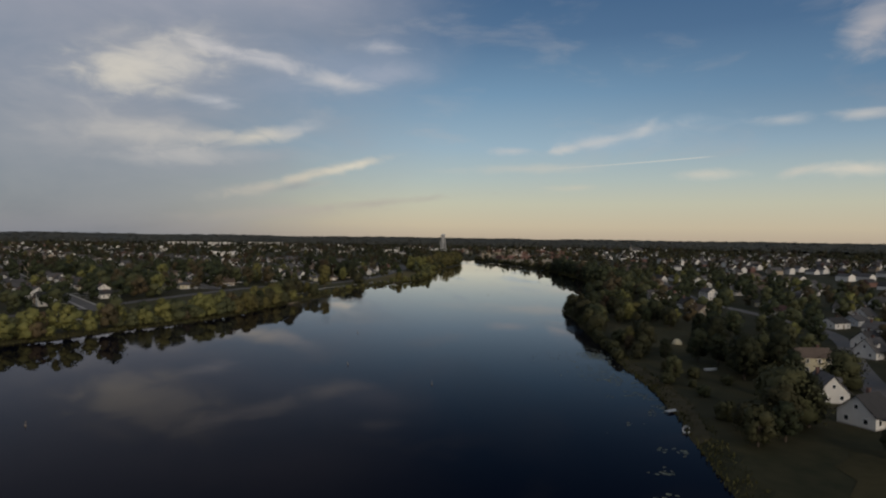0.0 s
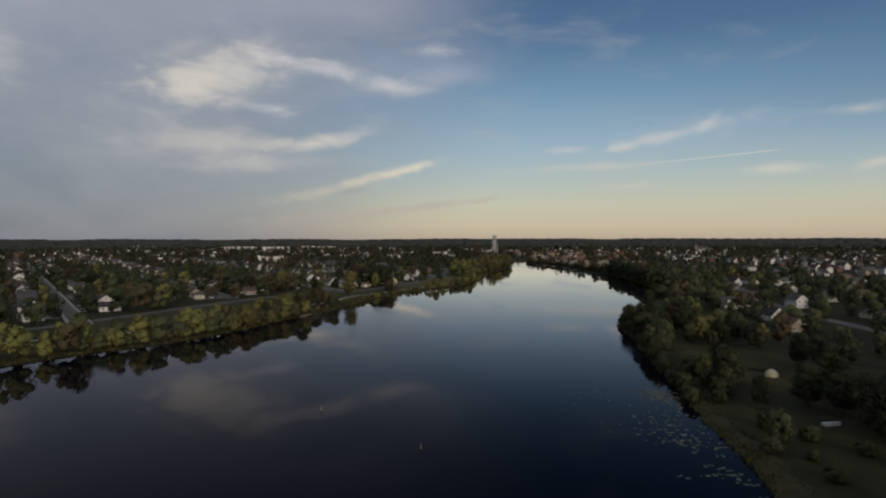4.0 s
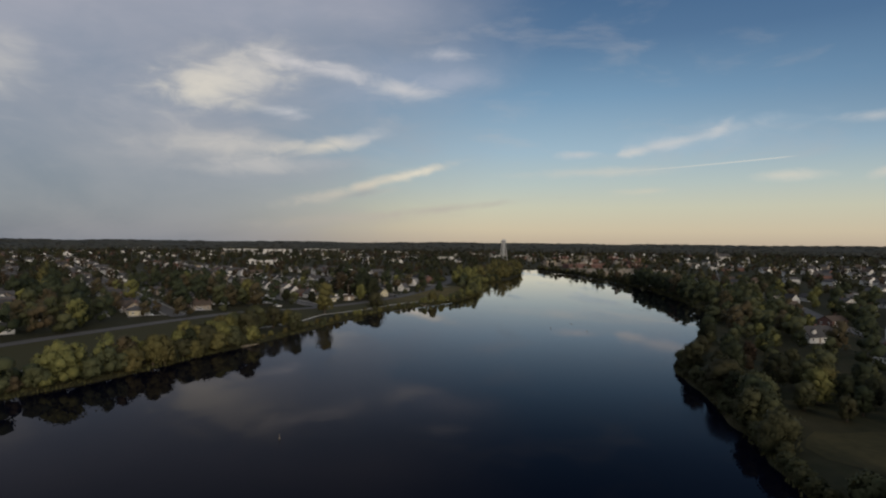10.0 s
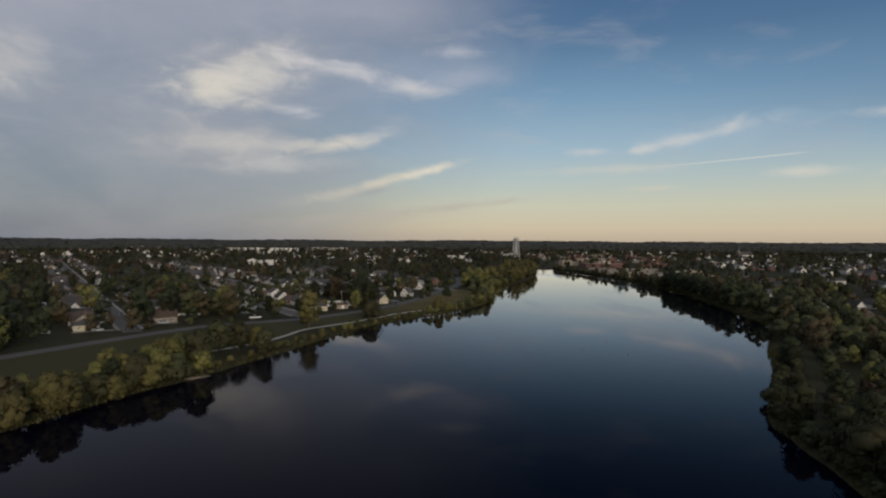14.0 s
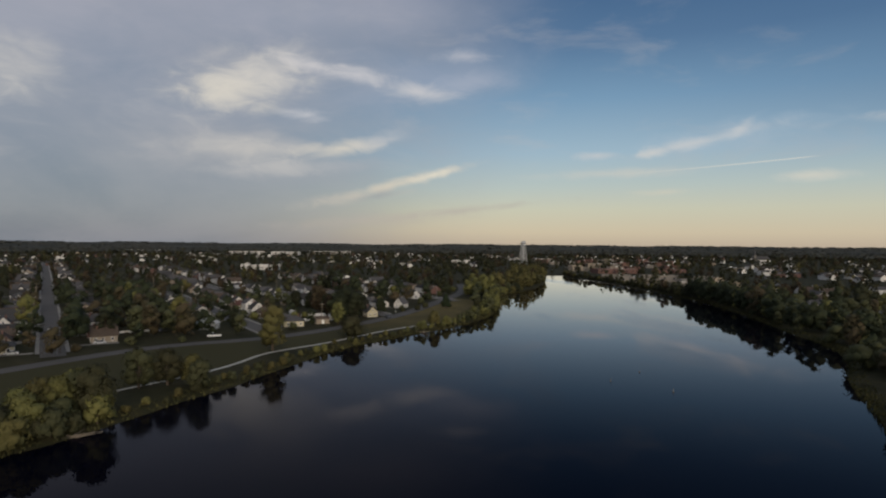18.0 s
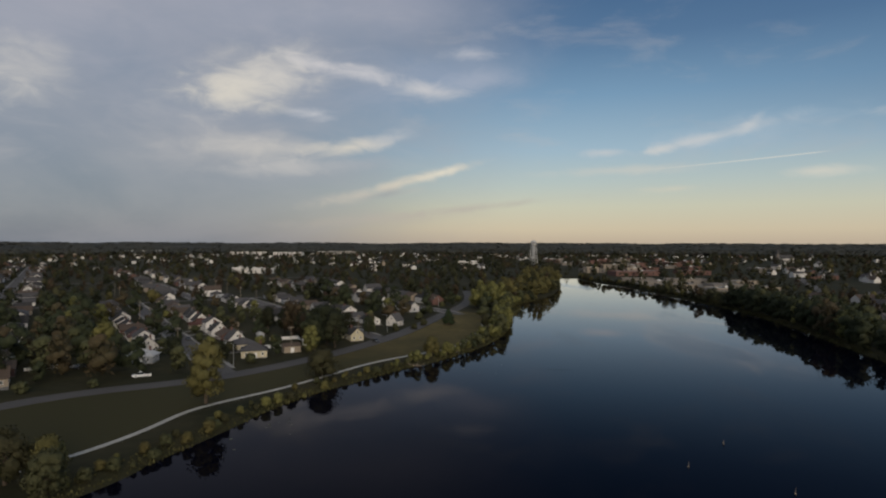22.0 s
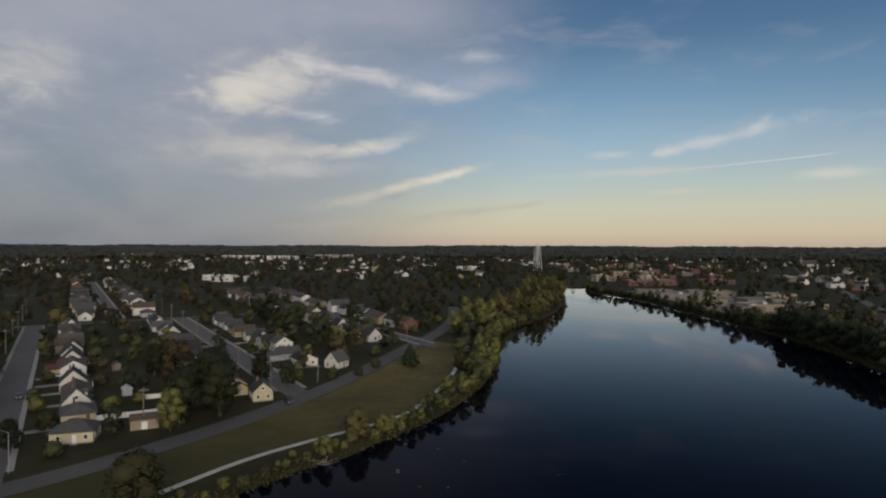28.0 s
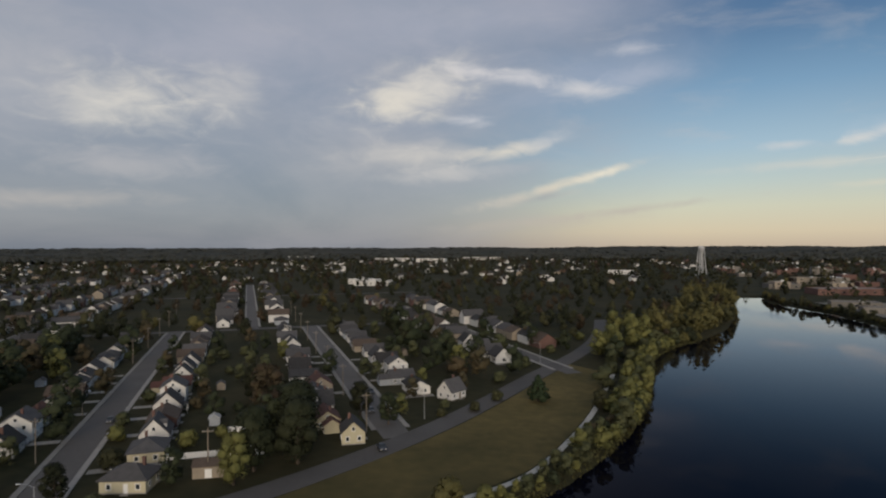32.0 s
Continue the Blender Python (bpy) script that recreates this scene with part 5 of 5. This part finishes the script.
STONE = material("stone", (0.20, 0.18, 0.155), 0.9, vary=0.12, scale=0.6)
METAL_ROOF = material("sheet_roof", (0.20, 0.215, 0.215), 0.6, vary=0.12, scale=0.2)
TAR = material("roof_membrane", (0.19, 0.18, 0.17), 0.9, vary=0.15, scale=0.05)
church(735, 1455, 15)
g = random.Random(77)
for x, y, w, d, h, k in ((212, 722, 34, 16, 5, 0), (214, 668, 42, 20, 6, 1), (238, 622, 30, 22, 6, 1), (262, 668, 40, 22, 6, 0), (226, 612, 22, 14, 5, 2), (283, 640, 26, 18, 5, 1),
                         (205, 760, 40, 18, 6, 2), (250, 740, 48, 20, 7, 0), (300, 720, 30, 20, 6, 1), (245, 905, 80, 26, 8, 3), (330, 930, 50, 24, 7, 3), (205, 985, 40, 26, 7, 0)):
    flat_block("low flat-roofed commercial building by the river", x, y, g.choice((4, -8, 12)), w * 0.85, d, h * 0.72, (STONE, SIDING_TAN, STONE, BRICK)[k], (TAR, METAL_ROOF, TAR, TAR)[k], 1)
for k in range(30):
    x, y = g.uniform(200, 470), g.uniform(960, 1560)
    flat_block("brick commercial block in the town centre", x, y, g.choice((8, 98)), g.uniform(16, 36), g.uniform(12, 22), g.uniform(4.5, 8.5), g.choice((BRICK, STONE, BRICK, STONE, SIDING_TAN)), g.choice((TAR, TAR, METAL_ROOF, PALE_ROOF)))
for x, y, w in ((-690, 2100, 130), (-545, 2060, 90), (-440, 2290, 150), (-1180, 2360, 120), (30, 1310, 44), (-275, 930, 46), (-300, 960, 40)):
    flat_block("long low white hall among far trees", x, y, 4, w, 40 if w > 60 else 18, 10 if w > 60 else 6, SIDING_WHITE, PALE_ROOF, 1)
yard = np.array([(202, 600), (204, 650), (202, 700), (198, 750), (190, 800)], float)
ribbon("pavement", yard, 2, -62, LAND + 0.03, 0.2, GRAVEL, "pale gravel yard and parking by the river", "yard")


# rough meadows on the east bank, following the ground
def meadow(x, y, r, seed):
    g = random.Random(seed)
    edge = [r * g.uniform(0.8, 1.15) for _ in range(18)]
    verts, faces = [], []
    for ring in range(1, 7):
        for k in range(18):
            a, q = k / 18 * math.tau, edge[k] * ring / 6
            px, py = x + q * math.cos(a), y + q * math.sin(a)
            verts.append((px, py, min(LAND, float(shore_distance(px, py)) * 0.4) + 0.06))
    verts.append((x, y, LAND + 0.06))
    for k in range(18):
        j = (k + 1) % 18
        faces.append((108, k, j))
        for ring in range(5):
            a, b = ring * 18, ring * 18 + 18
            faces.append((a + k, b + k, b + j, a + j))
    tagged(new("meadow", mesh_from("meadow", verts, faces, MEADOW)), "rough olive-brown meadow in a clearing by the lake", "meadow", kind="structure")


for k, (x, y, r) in enumerate(((85, 24, 17), (80, -3, 13), (60, -128, 18))):
    meadow(x, y, r, 60 + k)


shore = smooth_line([(49, -24), (46.2, -34), (43, -54), (40, -70), (36.4, -86), (31, -102)], 1.5)
strip_v, strip_f = [], []
g = random.Random(19)
for k, (x, y) in enumerate(shore.tolist()):
    wide = 1.8 + 4.0 * math.sin(k / (len(shore) - 1) * math.pi) * (0.75 + 0.5 * noise.noise((x * 0.2, y * 0.2, 2.0))) + g.uniform(-0.5, 0.5)
    for o in (-1.5, 0.0, wide * 0.35, wide * 0.7, wide):
        px, py = x + o * 0.97, y - o * 0.2
        strip_v.append((px, py, min(LAND, float(shore_distance(px, py)) * 0.4) + 0.05))
    if k:
        n = 5 * k
        strip_f += [(n - 5 + j, n + j, n + j + 1, n - 4 + j) for j in range(4)]
MUD = material("dry_mud", (0.066, 0.053, 0.029), 0.95, vary=0.2, scale=0.15, colour2=(0.036, 0.032, 0.017), spec=0.1)
tagged(new("shore_strip", mesh_from("shore_strip", strip_v, strip_f, MUD)), "bare pale mud and dry grass along the water's edge", "shore", kind="structure")


# ---------- vehicles ----------
def wheel(root, x, y, r=0.34):
    bm = bmesh.new()
    tube(bm, (x, y - 0.11, r), (x, y + 0.11, r), r, r, 14)
    t = part("wheel", bm, RUBBER, root)
    bm = bmesh.new()
    tube(bm, (x, y - 0.125, r), (x, y + 0.125, r), r * 0.6, r * 0.6, 10)
    part("rim", bm, METAL, t)


def loft(bm, rows, half, inset=0.0):
    """A body from side-profile points (x, z), between y = -half and half."""
    a = [bm.verts.new((x, -half + inset, z)) for x, z in rows]
    b = [bm.verts.new((x, half - inset, z)) for x, z in rows]
    bm.faces.new(a)
    bm.faces.new(b[::-1])
    for k in range(len(rows)):
        j = (k + 1) % len(rows)
        bm.faces.new((a[j], a[k], b[k], b[j]))


def car_template(name, label, paint, profile, cabin, wheels, length, bed=None):
    root = thing(name, label, "car")
    bm = bmesh.new()
    loft(bm, profile, 0.88)
    bmesh.ops.bevel(bm, geom=list(bm.edges), offset=0.05, segments=2, affect="EDGES")
    part("body", bm, paint, root)
    bm = bmesh.new()
    loft(bm, cabin, 0.74)
    part("window", bm, GLASS, root, "dark car windows")
    bm = bmesh.new()
    loft(bm, [(x * 0.82 + 0.18 * cabin[0][0] * 0 + (cabin[1][0] + cabin[2][0]) * 0.09, z + 0.02) for x, z in cabin[1:3]] + [(x * 0.82 + (cabin[1][0] + cabin[2][0]) * 0.09, z + 0.07) for x, z in cabin[2:0:-1]], 0.70)
    part("roof", bm, paint, root)
    for x in wheels:
        for y in (-0.8, 0.8):
            wheel(root, x, y)
    for y in (-0.6, 0.6):
        bm = bmesh.new()
        box(bm, -length / 2 - 0.02, y - 0.18, 0.62, -length / 2 + 0.06, y + 0.18, 0.76)
        part("headlight", bm, PALE_ROOF, root)
    if bed:
        bm = bmesh.new()
        box(bm, *bed)
        part("cargo_bed", bm, RUBBER, root)
    return root


def paint(name, colour):
    return material(name, colour, 0.3, 0.1, vary=0.03, scale=0.5, spec=0.5)


PAINTS = [paint("paint_car_white", (0.75, 0.75, 0.74)), paint("paint_car_dark", (0.03, 0.035, 0.045)), paint("paint_car_silver", (0.42, 0.43, 0.45)), paint("paint_car_red", (0.25, 0.03, 0.03))]
SEDAN = [(-2.2, 0.3), (2.2, 0.3), (2.25, 0.75), (1.5, 0.92), (-1.2, 0.92), (-2.15, 0.72)]
CABIN = [(-1.2, 0.9), (-0.5, 1.42), (0.9, 1.42), (1.55, 0.9)]
CARS = [car_template("car", label, p, SEDAN, CABIN, (-1.4, 1.4), 4.4)
        for label, p in (("white car parked near a house", PAINTS[0]), ("dark car parked near a house", PAINTS[1]), ("silver car parked near a house", PAINTS[2]), ("red car parked near a house", PAINTS[3]))]
truck = car_template("pickup_truck", "white pickup truck parked on the grass verge by the road", PAINTS[0], [(-2.8, 0.4), (2.8, 0.4), (2.85, 1.05), (-1.7, 1.08), (-2.8, 0.98)],
                     [(-1.6, 1.06), (-1.0, 1.75), (0.3, 1.75), (0.55, 1.06)], (-1.8, 1.8), 5.6, (0.75, -0.7, 1.06, 2.7, 0.7, 1.10))
truck.matrix_basis = pose(-95.5, 273.5, LAND + 0.02, 0, 0, 30)
g = random.Random(5)
for x, y, turn, k in ((-127.6, 286.3, 70, 0), (-123.6, 286.4, 70, 1), (-30, 346, 125, 1), (-46, 377, 125, 1)):
    place(CARS[k], pose(x, y, LAND + 0.05, 0, 0, turn))
for u, side, v in LOTS:
    if g.random() < 0.55:
        x, y = from_uv(u + side * g.uniform(10, 17), v)
        place(CARS[g.randrange(4)], pose(x, y, LAND + 0.05, 0, 0, STREET_TURN + 90 * side))
for u, v in ((97, 352), (16, 330), (174, 362)):
    x, y = from_uv(u + 2.6, v)
    place(CARS[1], pose(x, y, LAND + 0.06, 0, 0, STREET_TURN))


# ---------- street furniture ----------
def lamp(x, y, turn):
    root = thing("street_lamp", "grey metal street lamp with a curved arm", "street lamp", "street lamps")
    bm = bmesh.new()
    tube(bm, (0, 0, -0.3), (0, 0, 8.4), 0.11, 0.07, 8)
    part("pole", bm, METAL, root)
    bm = bmesh.new()
    tube(bm, (0, 0, 8.3), (-1.2, 0, 8.9), 0.05, 0.05, 6)
    tube(bm, (-1.2, 0, 8.9), (-2.3, 0, 8.95), 0.05, 0.04, 6)
    part("arm", bm, METAL, root)
    bm = bmesh.new()
    box(bm, -2.95, -0.14, 8.86, -2.25, 0.14, 9.02)
    part("lamp_head", bm, PALE_ROOF, root)
    root.matrix_basis = pose(x, y, LAND, 0, 0, turn)


def utility_pole(x, y, turn):
    root = thing("utility_pole", "weathered wooden utility pole with a crossarm", "utility pole", "utility poles")
    bm = bmesh.new()
    tube(bm, (0, 0, -0.4), (0, 0, 10.5), 0.16, 0.11, 8)
    part("pole", bm, WOOD, root)
    bm = bmesh.new()
    box(bm, -1.2, -0.06, 9.6, 1.2, 0.06, 9.75)
    part("crossarm", bm, WOOD, root)
    for k in (-1.05, -0.4, 0.4, 1.05):
        bm = bmesh.new()
        tube(bm, (k, 0, 9.75), (k, 0, 9.98), 0.05, 0.03, 6)
        part("insulator", bm, PALE_ROOF, root)
    root.matrix_basis = pose(x, y, LAND, 0, 0, turn)


lamp(-71.3, 288.5, 20)
lamp(-28, 374, 30)
lamp(-6, 465, 10)
lamp(-135, 232, 40)
utility_pole(-60, 320, 30)
for u in (16, 97, 174, -75):
    for v in range(320, 640, 42):
        x, y = from_uv(u - 6.8, v)
        if line_distance(ROAD_LINE, x, y) > 9 and x > -330:
            utility_pole(x, y, STREET_TURN + 90)


def fence(label, pts, height=1.5):
    root = thing("fence", label, "fence")
    for (x0, y0), (x1, y1) in zip(pts, pts[1:]):
        n = max(1, round(math.hypot(x1 - x0, y1 - y0) / 2.4))
        for k in range(n):
            a, b = Vector((x0, y0, 0)).lerp(Vector((x1, y1, 0)), k / n), Vector((x0, y0, 0)).lerp(Vector((x1, y1, 0)), (k + 1) / n)
            m = Matrix.Translation(a) @ Matrix.Rotation(math.atan2(b.y - a.y, b.x - a.x), 4, "Z")
            for nm, dims in (("panel", (0.07, -0.02, 0.1, (b - a).length - 0.01, 0.02, height)), ("post", (-0.06, -0.06, -0.3, 0.06, 0.06, height + 0.12))):
                bm = bmesh.new()
                box(bm, *dims)
                ob = part(nm, bm, PAINT_WHITE, root)
                ob.matrix_basis = m
    root.matrix_basis = Matrix.Translation((0, 0, LAND))


fence("white panel fence between the corner garden and the garage", [(-76, 325), (-61, 334)])
fence("low white fence beside a driveway by the lake road", [(-139.4, 281.0), (-129.9, 288.2)], 1.1)
fence("white panel fence round a back garden", [(-60, 345), (-66, 352), (-77, 347)])


def shed(label, x, y, turn, w, d, h, wall, roof):
    root = thing("shed", label, "shed")
    bm = bmesh.new()
    gable_walls(bm, w, d, h, 0.9)
    part("wall", bm, wall, root)
    bm = bmesh.new()
    gable_roof(bm, w, d, h, 0.9, 0.25, 0.12)
    part("roof", bm, roof, root)
    bm = bmesh.new()
    box(bm, -0.7, -d / 2 - 0.05, 0.05, 0.7, -d / 2 + 0.01, min(2.0, h - 0.1))
    part("door", bm, PAINT_WHITE, root)
    root.matrix_basis = pose(x, y, LAND, 0, 0, turn)


shed("flat brown garage beside the white fence", -60.5, 321.5, 28, 6.5, 6.0, 2.5, SIDING_TAN, SHINGLE_BROWN)
shed("small white shed beside the garage", -58, 336, 30, 3.0, 2.6, 2.2, SIDING_WHITE, PALE_ROOF)
g = random.Random(8)
for u, side, v in LOTS[::3]:
    x, y = from_uv(u + side * 31, v + 4)
    if clear_of_houses(x, y, 8) and line_distance(ROAD_LINE, x, y) > 12:
        shed("small gabled shed in a back garden", x, y, STREET_TURN + g.choice((0, 90)), 3.2, 2.8, 2.1, g.choice((SIDING_WHITE, SIDING_GREY, SIDING_TAN)), g.choice((SHINGLE_GREY, SHINGLE_BROWN, PALE_ROOF)))

# ---------- on the water and the banks ----------
g = random.Random(9)
pads_v, pads_f = [], []
for k in range(1800):
    if k >= 1400:
        x, y = g.gauss(44.5, 2.2), g.gauss(-14, 3.4)
        if k > 1680:
            x, y = g.gauss(37, 5), g.gauss(-40, 7)
    elif k < 1250:
        y = g.uniform(-128, 6)
        edge = np.interp(y, (-128, -84, -58, -8, 22), (20, 37, 42.5, 51, 57))
        x = edge - abs(g.gauss(0, 1)) * 6.5 - 1
    elif k < 1310:
        x, y = g.gauss(12, 5), g.gauss(303, 6)
    elif k < 1350:
        x, y = g.gauss(-41, 3.5), g.gauss(226, 6)
    else:
        x, y = g.gauss(28, 6), g.gauss(-14, 8)
    if k < 1400 and noise.noise((x * 0.12, y * 0.12, 3.0)) < 0.14 or float(shore_distance(np.array([x]), np.array([y]))[0]) > -0.6:
        continue
    if k < 1250 and g.random() < 0.45:
        continue
    r, n = g.uniform(0.18, 0.5), len(pads_v)
    for j in range(7):
        a = j / 7 * 6.0
        pads_v.append((x + r * math.cos(a), y + r * math.sin(a) * g.uniform(0.8, 1), 0.012 + 0.02 * g.random()))
    pads_f.append(tuple(range(n, n + 7)))
LILY = material("lily_pads", (0.075, 0.085, 0.05), 0.55, vary=0.3, scale=0.5, per="island", colour2=(0.13, 0.125, 0.08))
tagged(new("lily_pads", mesh_from("lily_pads", pads_v, pads_f, LILY)), "pale floating lily pads near the bank", "lily pads", kind="stuff")

reeds = []
for line, sgn in ((smooth_line(LAKE[2:29], 1.0), 1), (smooth_line(LAKE[32:60], 1.0), 1)):
    t = np.gradient(line, axis=0)
    nrm = np.stack([-t[:, 1], t[:, 0]], 1)
    for (x, y), (nx, ny) in zip(line.tolist(), nrm.tolist()):
        if -230 < y < 560:
            for _ in range(14):
                o = g.uniform(-0.4, 4.5)
                px, py = x + nx * o + g.uniform(-0.5, 0.5), y + ny * o + g.uniform(-0.5, 0.5)
                h, w, a = g.uniform(0.3, 0.9), g.uniform(0.12, 0.32), g.uniform(0, math.pi)
                z = max(0.0, min(LAND, o * 0.2)) - 0.1
                dx, dy, lx, ly = w * math.cos(a), w * math.sin(a), g.uniform(-0.2, 0.2), g.uniform(-0.2, 0.2)
                reeds += [(px - dx, py - dy, z), (px + dx, py + dy, z), (px + dx * 0.4 + lx, py + dy * 0.4 + ly, z + h), (px - dx * 0.4 + lx, py - dy * 0.4 + ly, z + h)]
REED = material("bank_grass", (0.070, 0.064, 0.026), 0.9, vary=0.3, scale=0.2, per="island", colour2=(0.044, 0.046, 0.018), spec=0.1)
tagged(new("bank_grass", bulk("bank_grass", np.array(reeds), 4, [REED], np.zeros(len(reeds) // 4, int))), "tufts of olive bank grass along the shore", "grass", kind="stuff")


def buoy(x, y):
    root = thing("buoy", "small marker buoy with a thin pole on the water", "buoy", "buoys on the lake")
    bm = bmesh.new()
    tube(bm, (0, 0, -0.3), (0, 0, 0.25), 0.22, 0.16, 10)
    part("float", bm, WOOD, root)
    bm = bmesh.new()
    tube(bm, (0, 0, 0.25), (0.06, 0, 1.1), 0.05, 0.03, 6)
    part("pole", bm, WOOD, root)
    root.matrix_basis = pose(x, y, 0)


for x, y in ((-37, -24), (-14.3, -50), (-35, 38), (65, 217), (52, 203), (66, 190), (-99, -79)):
    buoy(x, y)


def driftwood(name, label, x, y, z, seed, spread):
    root = thing(name, label, "dead branches")
    g = random.Random(seed)
    for k in range(9):
        bm = bmesh.new()
        p = Vector((g.uniform(-1, 1), g.uniform(-1, 1), 0.1))
        a = g.uniform(0, math.tau)
        r = 0.14
        for j in range(4):
            q = p + Vector((math.cos(a) * spread, math.sin(a) * spread * 0.7, g.uniform(-0.1, 0.5)))
            tube(bm, p, q, r, r * 0.65, 5)
            p, r, a = q, r * 0.65, a + g.uniform(-0.6, 0.6)
        part("branch", bm, WOOD, root)
    root.matrix_basis = pose(x, y, z)


driftwood("fallen_branches", "bare grey fallen branches at the water's edge", -75, 144.5, 0.15, 1, 1.5)
driftwood("fallen_branches", "pale driftwood heap on the bank", -9.8, 299.5, 0.1, 2, 1.0)


def tent():
    root = thing("tent", "cream dome tent on the meadow", "tent")
    bm = bmesh.new()
    prev = None
    for r, z in ((1.75, 0.0), (1.65, 0.7), (1.3, 1.4), (0.7, 1.9), (0.0, 2.1)):
        ring = [bm.verts.new((r * math.cos(k * math.tau / 8), r * math.sin(k * math.tau / 8), z)) for k in range(8)] if r else [bm.verts.new((0, 0, z))]
        if prev:
            for k in range(8):
                bm.faces.new(list(dict.fromkeys((prev[k], prev[(k + 1) % 8], ring[(k + 1) % len(ring)], ring[k % len(ring)]))))
        prev = ring
    part("canopy", bm, SIDING_CREAM, root)
    bm = bmesh.new()
    box(bm, -0.5, -1.78, 0.02, 0.5, -1.55, 1.2)
    part("door_flap", bm, SIDING_TAN, root)
    root.matrix_basis = pose(81, 0, LAND - 0.02, 0, 0, 60)


tent()


def rowing_boat(label, x, y, z, turn, flipped):
    root = thing("boat", label, "boat")
    bm = bmesh.new()
    rows = []
    for f in (-1, -0.6, 0, 0.5, 0.85, 1):
        w = 0.75 * math.sqrt(max(0.02, 1 - max(0, f) ** 2 * 0.95))
        rows.append([bm.verts.new((f * 2.1, sy * w * q, zz)) for sy, q, zz in ((-1, 1, 0.55), (-1, 0.6, 0.08), (1, 0.6, 0.08), (1, 1, 0.55))])
    for a, b in zip(rows, rows[1:]):
        for k in range(3):
            bm.faces.new((a[k], a[k + 1], b[k + 1], b[k]))
    bm.faces.new(rows[0])
    bm.faces.new(rows[-1][::-1])
    bmesh.ops.solidify(bm, geom=list(bm.faces), thickness=0.05)
    part("hull", bm, PAINT_WHITE, root)
    bm = bmesh.new()
    box(bm, -2.12, -0.5, 0.5, 1.4, -0.42, 0.6)
    box(bm, -2.12, 0.42, 0.5, 1.4, 0.5, 0.6)
    part("gunwale", bm, WOOD, root)
    root.matrix_basis = pose(x, y, z + (0.6 if flipped else 0), 180 if flipped else 0, 0, turn)


rowing_boat("white upturned boat lying on the grass", 68.4, -43, LAND, 10, True)
rowing_boat("small pale boat moored at the bank", 33.5, -92.5, -0.1, 60, False)


def jetty():
    root = thing("jetty", "short weathered wooden jetty on posts", "jetty")
    for k in range(14):
        bm = bmesh.new()
        box(bm, -2.1 + 0.3 * k, -0.7, 0.42, -1.84 + 0.3 * k, 0.7, 0.48)
        part("plank", bm, PALE_ROOF, root)
    for x in (-1.9, 1.9):
        for y in (-0.6, 0.6):
            bm = bmesh.new()
            tube(bm, (x, y, -1.5), (x, y, 0.42), 0.08, 0.08, 8)
            part("post", bm, WOOD, root)
    root.matrix_basis = pose(37.6, -79.5, 0, 0, 0, 20)


jetty()
mat_v = []
g = random.Random(31)
for k in range(26):
    x, y = 42 + g.gauss(0, 2.6), 296 + g.gauss(0, 0.35)
    a, w = g.uniform(0, 3), g.uniform(0.12, 0.35)
    for c in range(4):
        mat_v.append((x + w * math.cos(a + c * 1.57), y + 0.5 * w * math.sin(a + c * 1.57), 0.01 + g.random() * 0.03))
tagged(new("floating_weeds", bulk("floating_weeds", np.array(mat_v), 4, [LEAF_DARK], np.zeros(26, int))), "flat mat of floating weeds in open water", "weeds", kind="stuff")


def bench(x, y, turn):
    root = thing("bench", "dark wooden bench beside the footpath", "bench")
    for k in range(4):
        bm = bmesh.new()
        box(bm, -0.9, -0.25 + 0.13 * k, 0.42, 0.9, -0.14 + 0.13 * k, 0.47)
        part("seat_slat", bm, WOOD, root)
    for k in range(3):
        bm = bmesh.new()
        box(bm, -0.9, 0.27, 0.55 + 0.13 * k, 0.9, 0.31, 0.65 + 0.13 * k)
        part("back_slat", bm, WOOD, root)
    for px in (-0.75, 0.75):
        for y0, y1, h in ((-0.24, -0.16, 0.42), (0.31, 0.37, 0.92)):
            bm = bmesh.new()
            box(bm, px - 0.04, y0, -0.05, px + 0.04, y1, h)
            part("leg", bm, METAL, root)
    root.matrix_basis = pose(x, y, LAND, 0, 0, turn)


bench(5.9, 321.1, -60)


for kinds in (TREE_KINDS, NEAR_HOUSES, FAR_HOUSES, CARS):
    for t in kinds:
        if t.name not in used:
            for o in (*t.children_recursive, t):
                bpy.data.objects.remove(o)
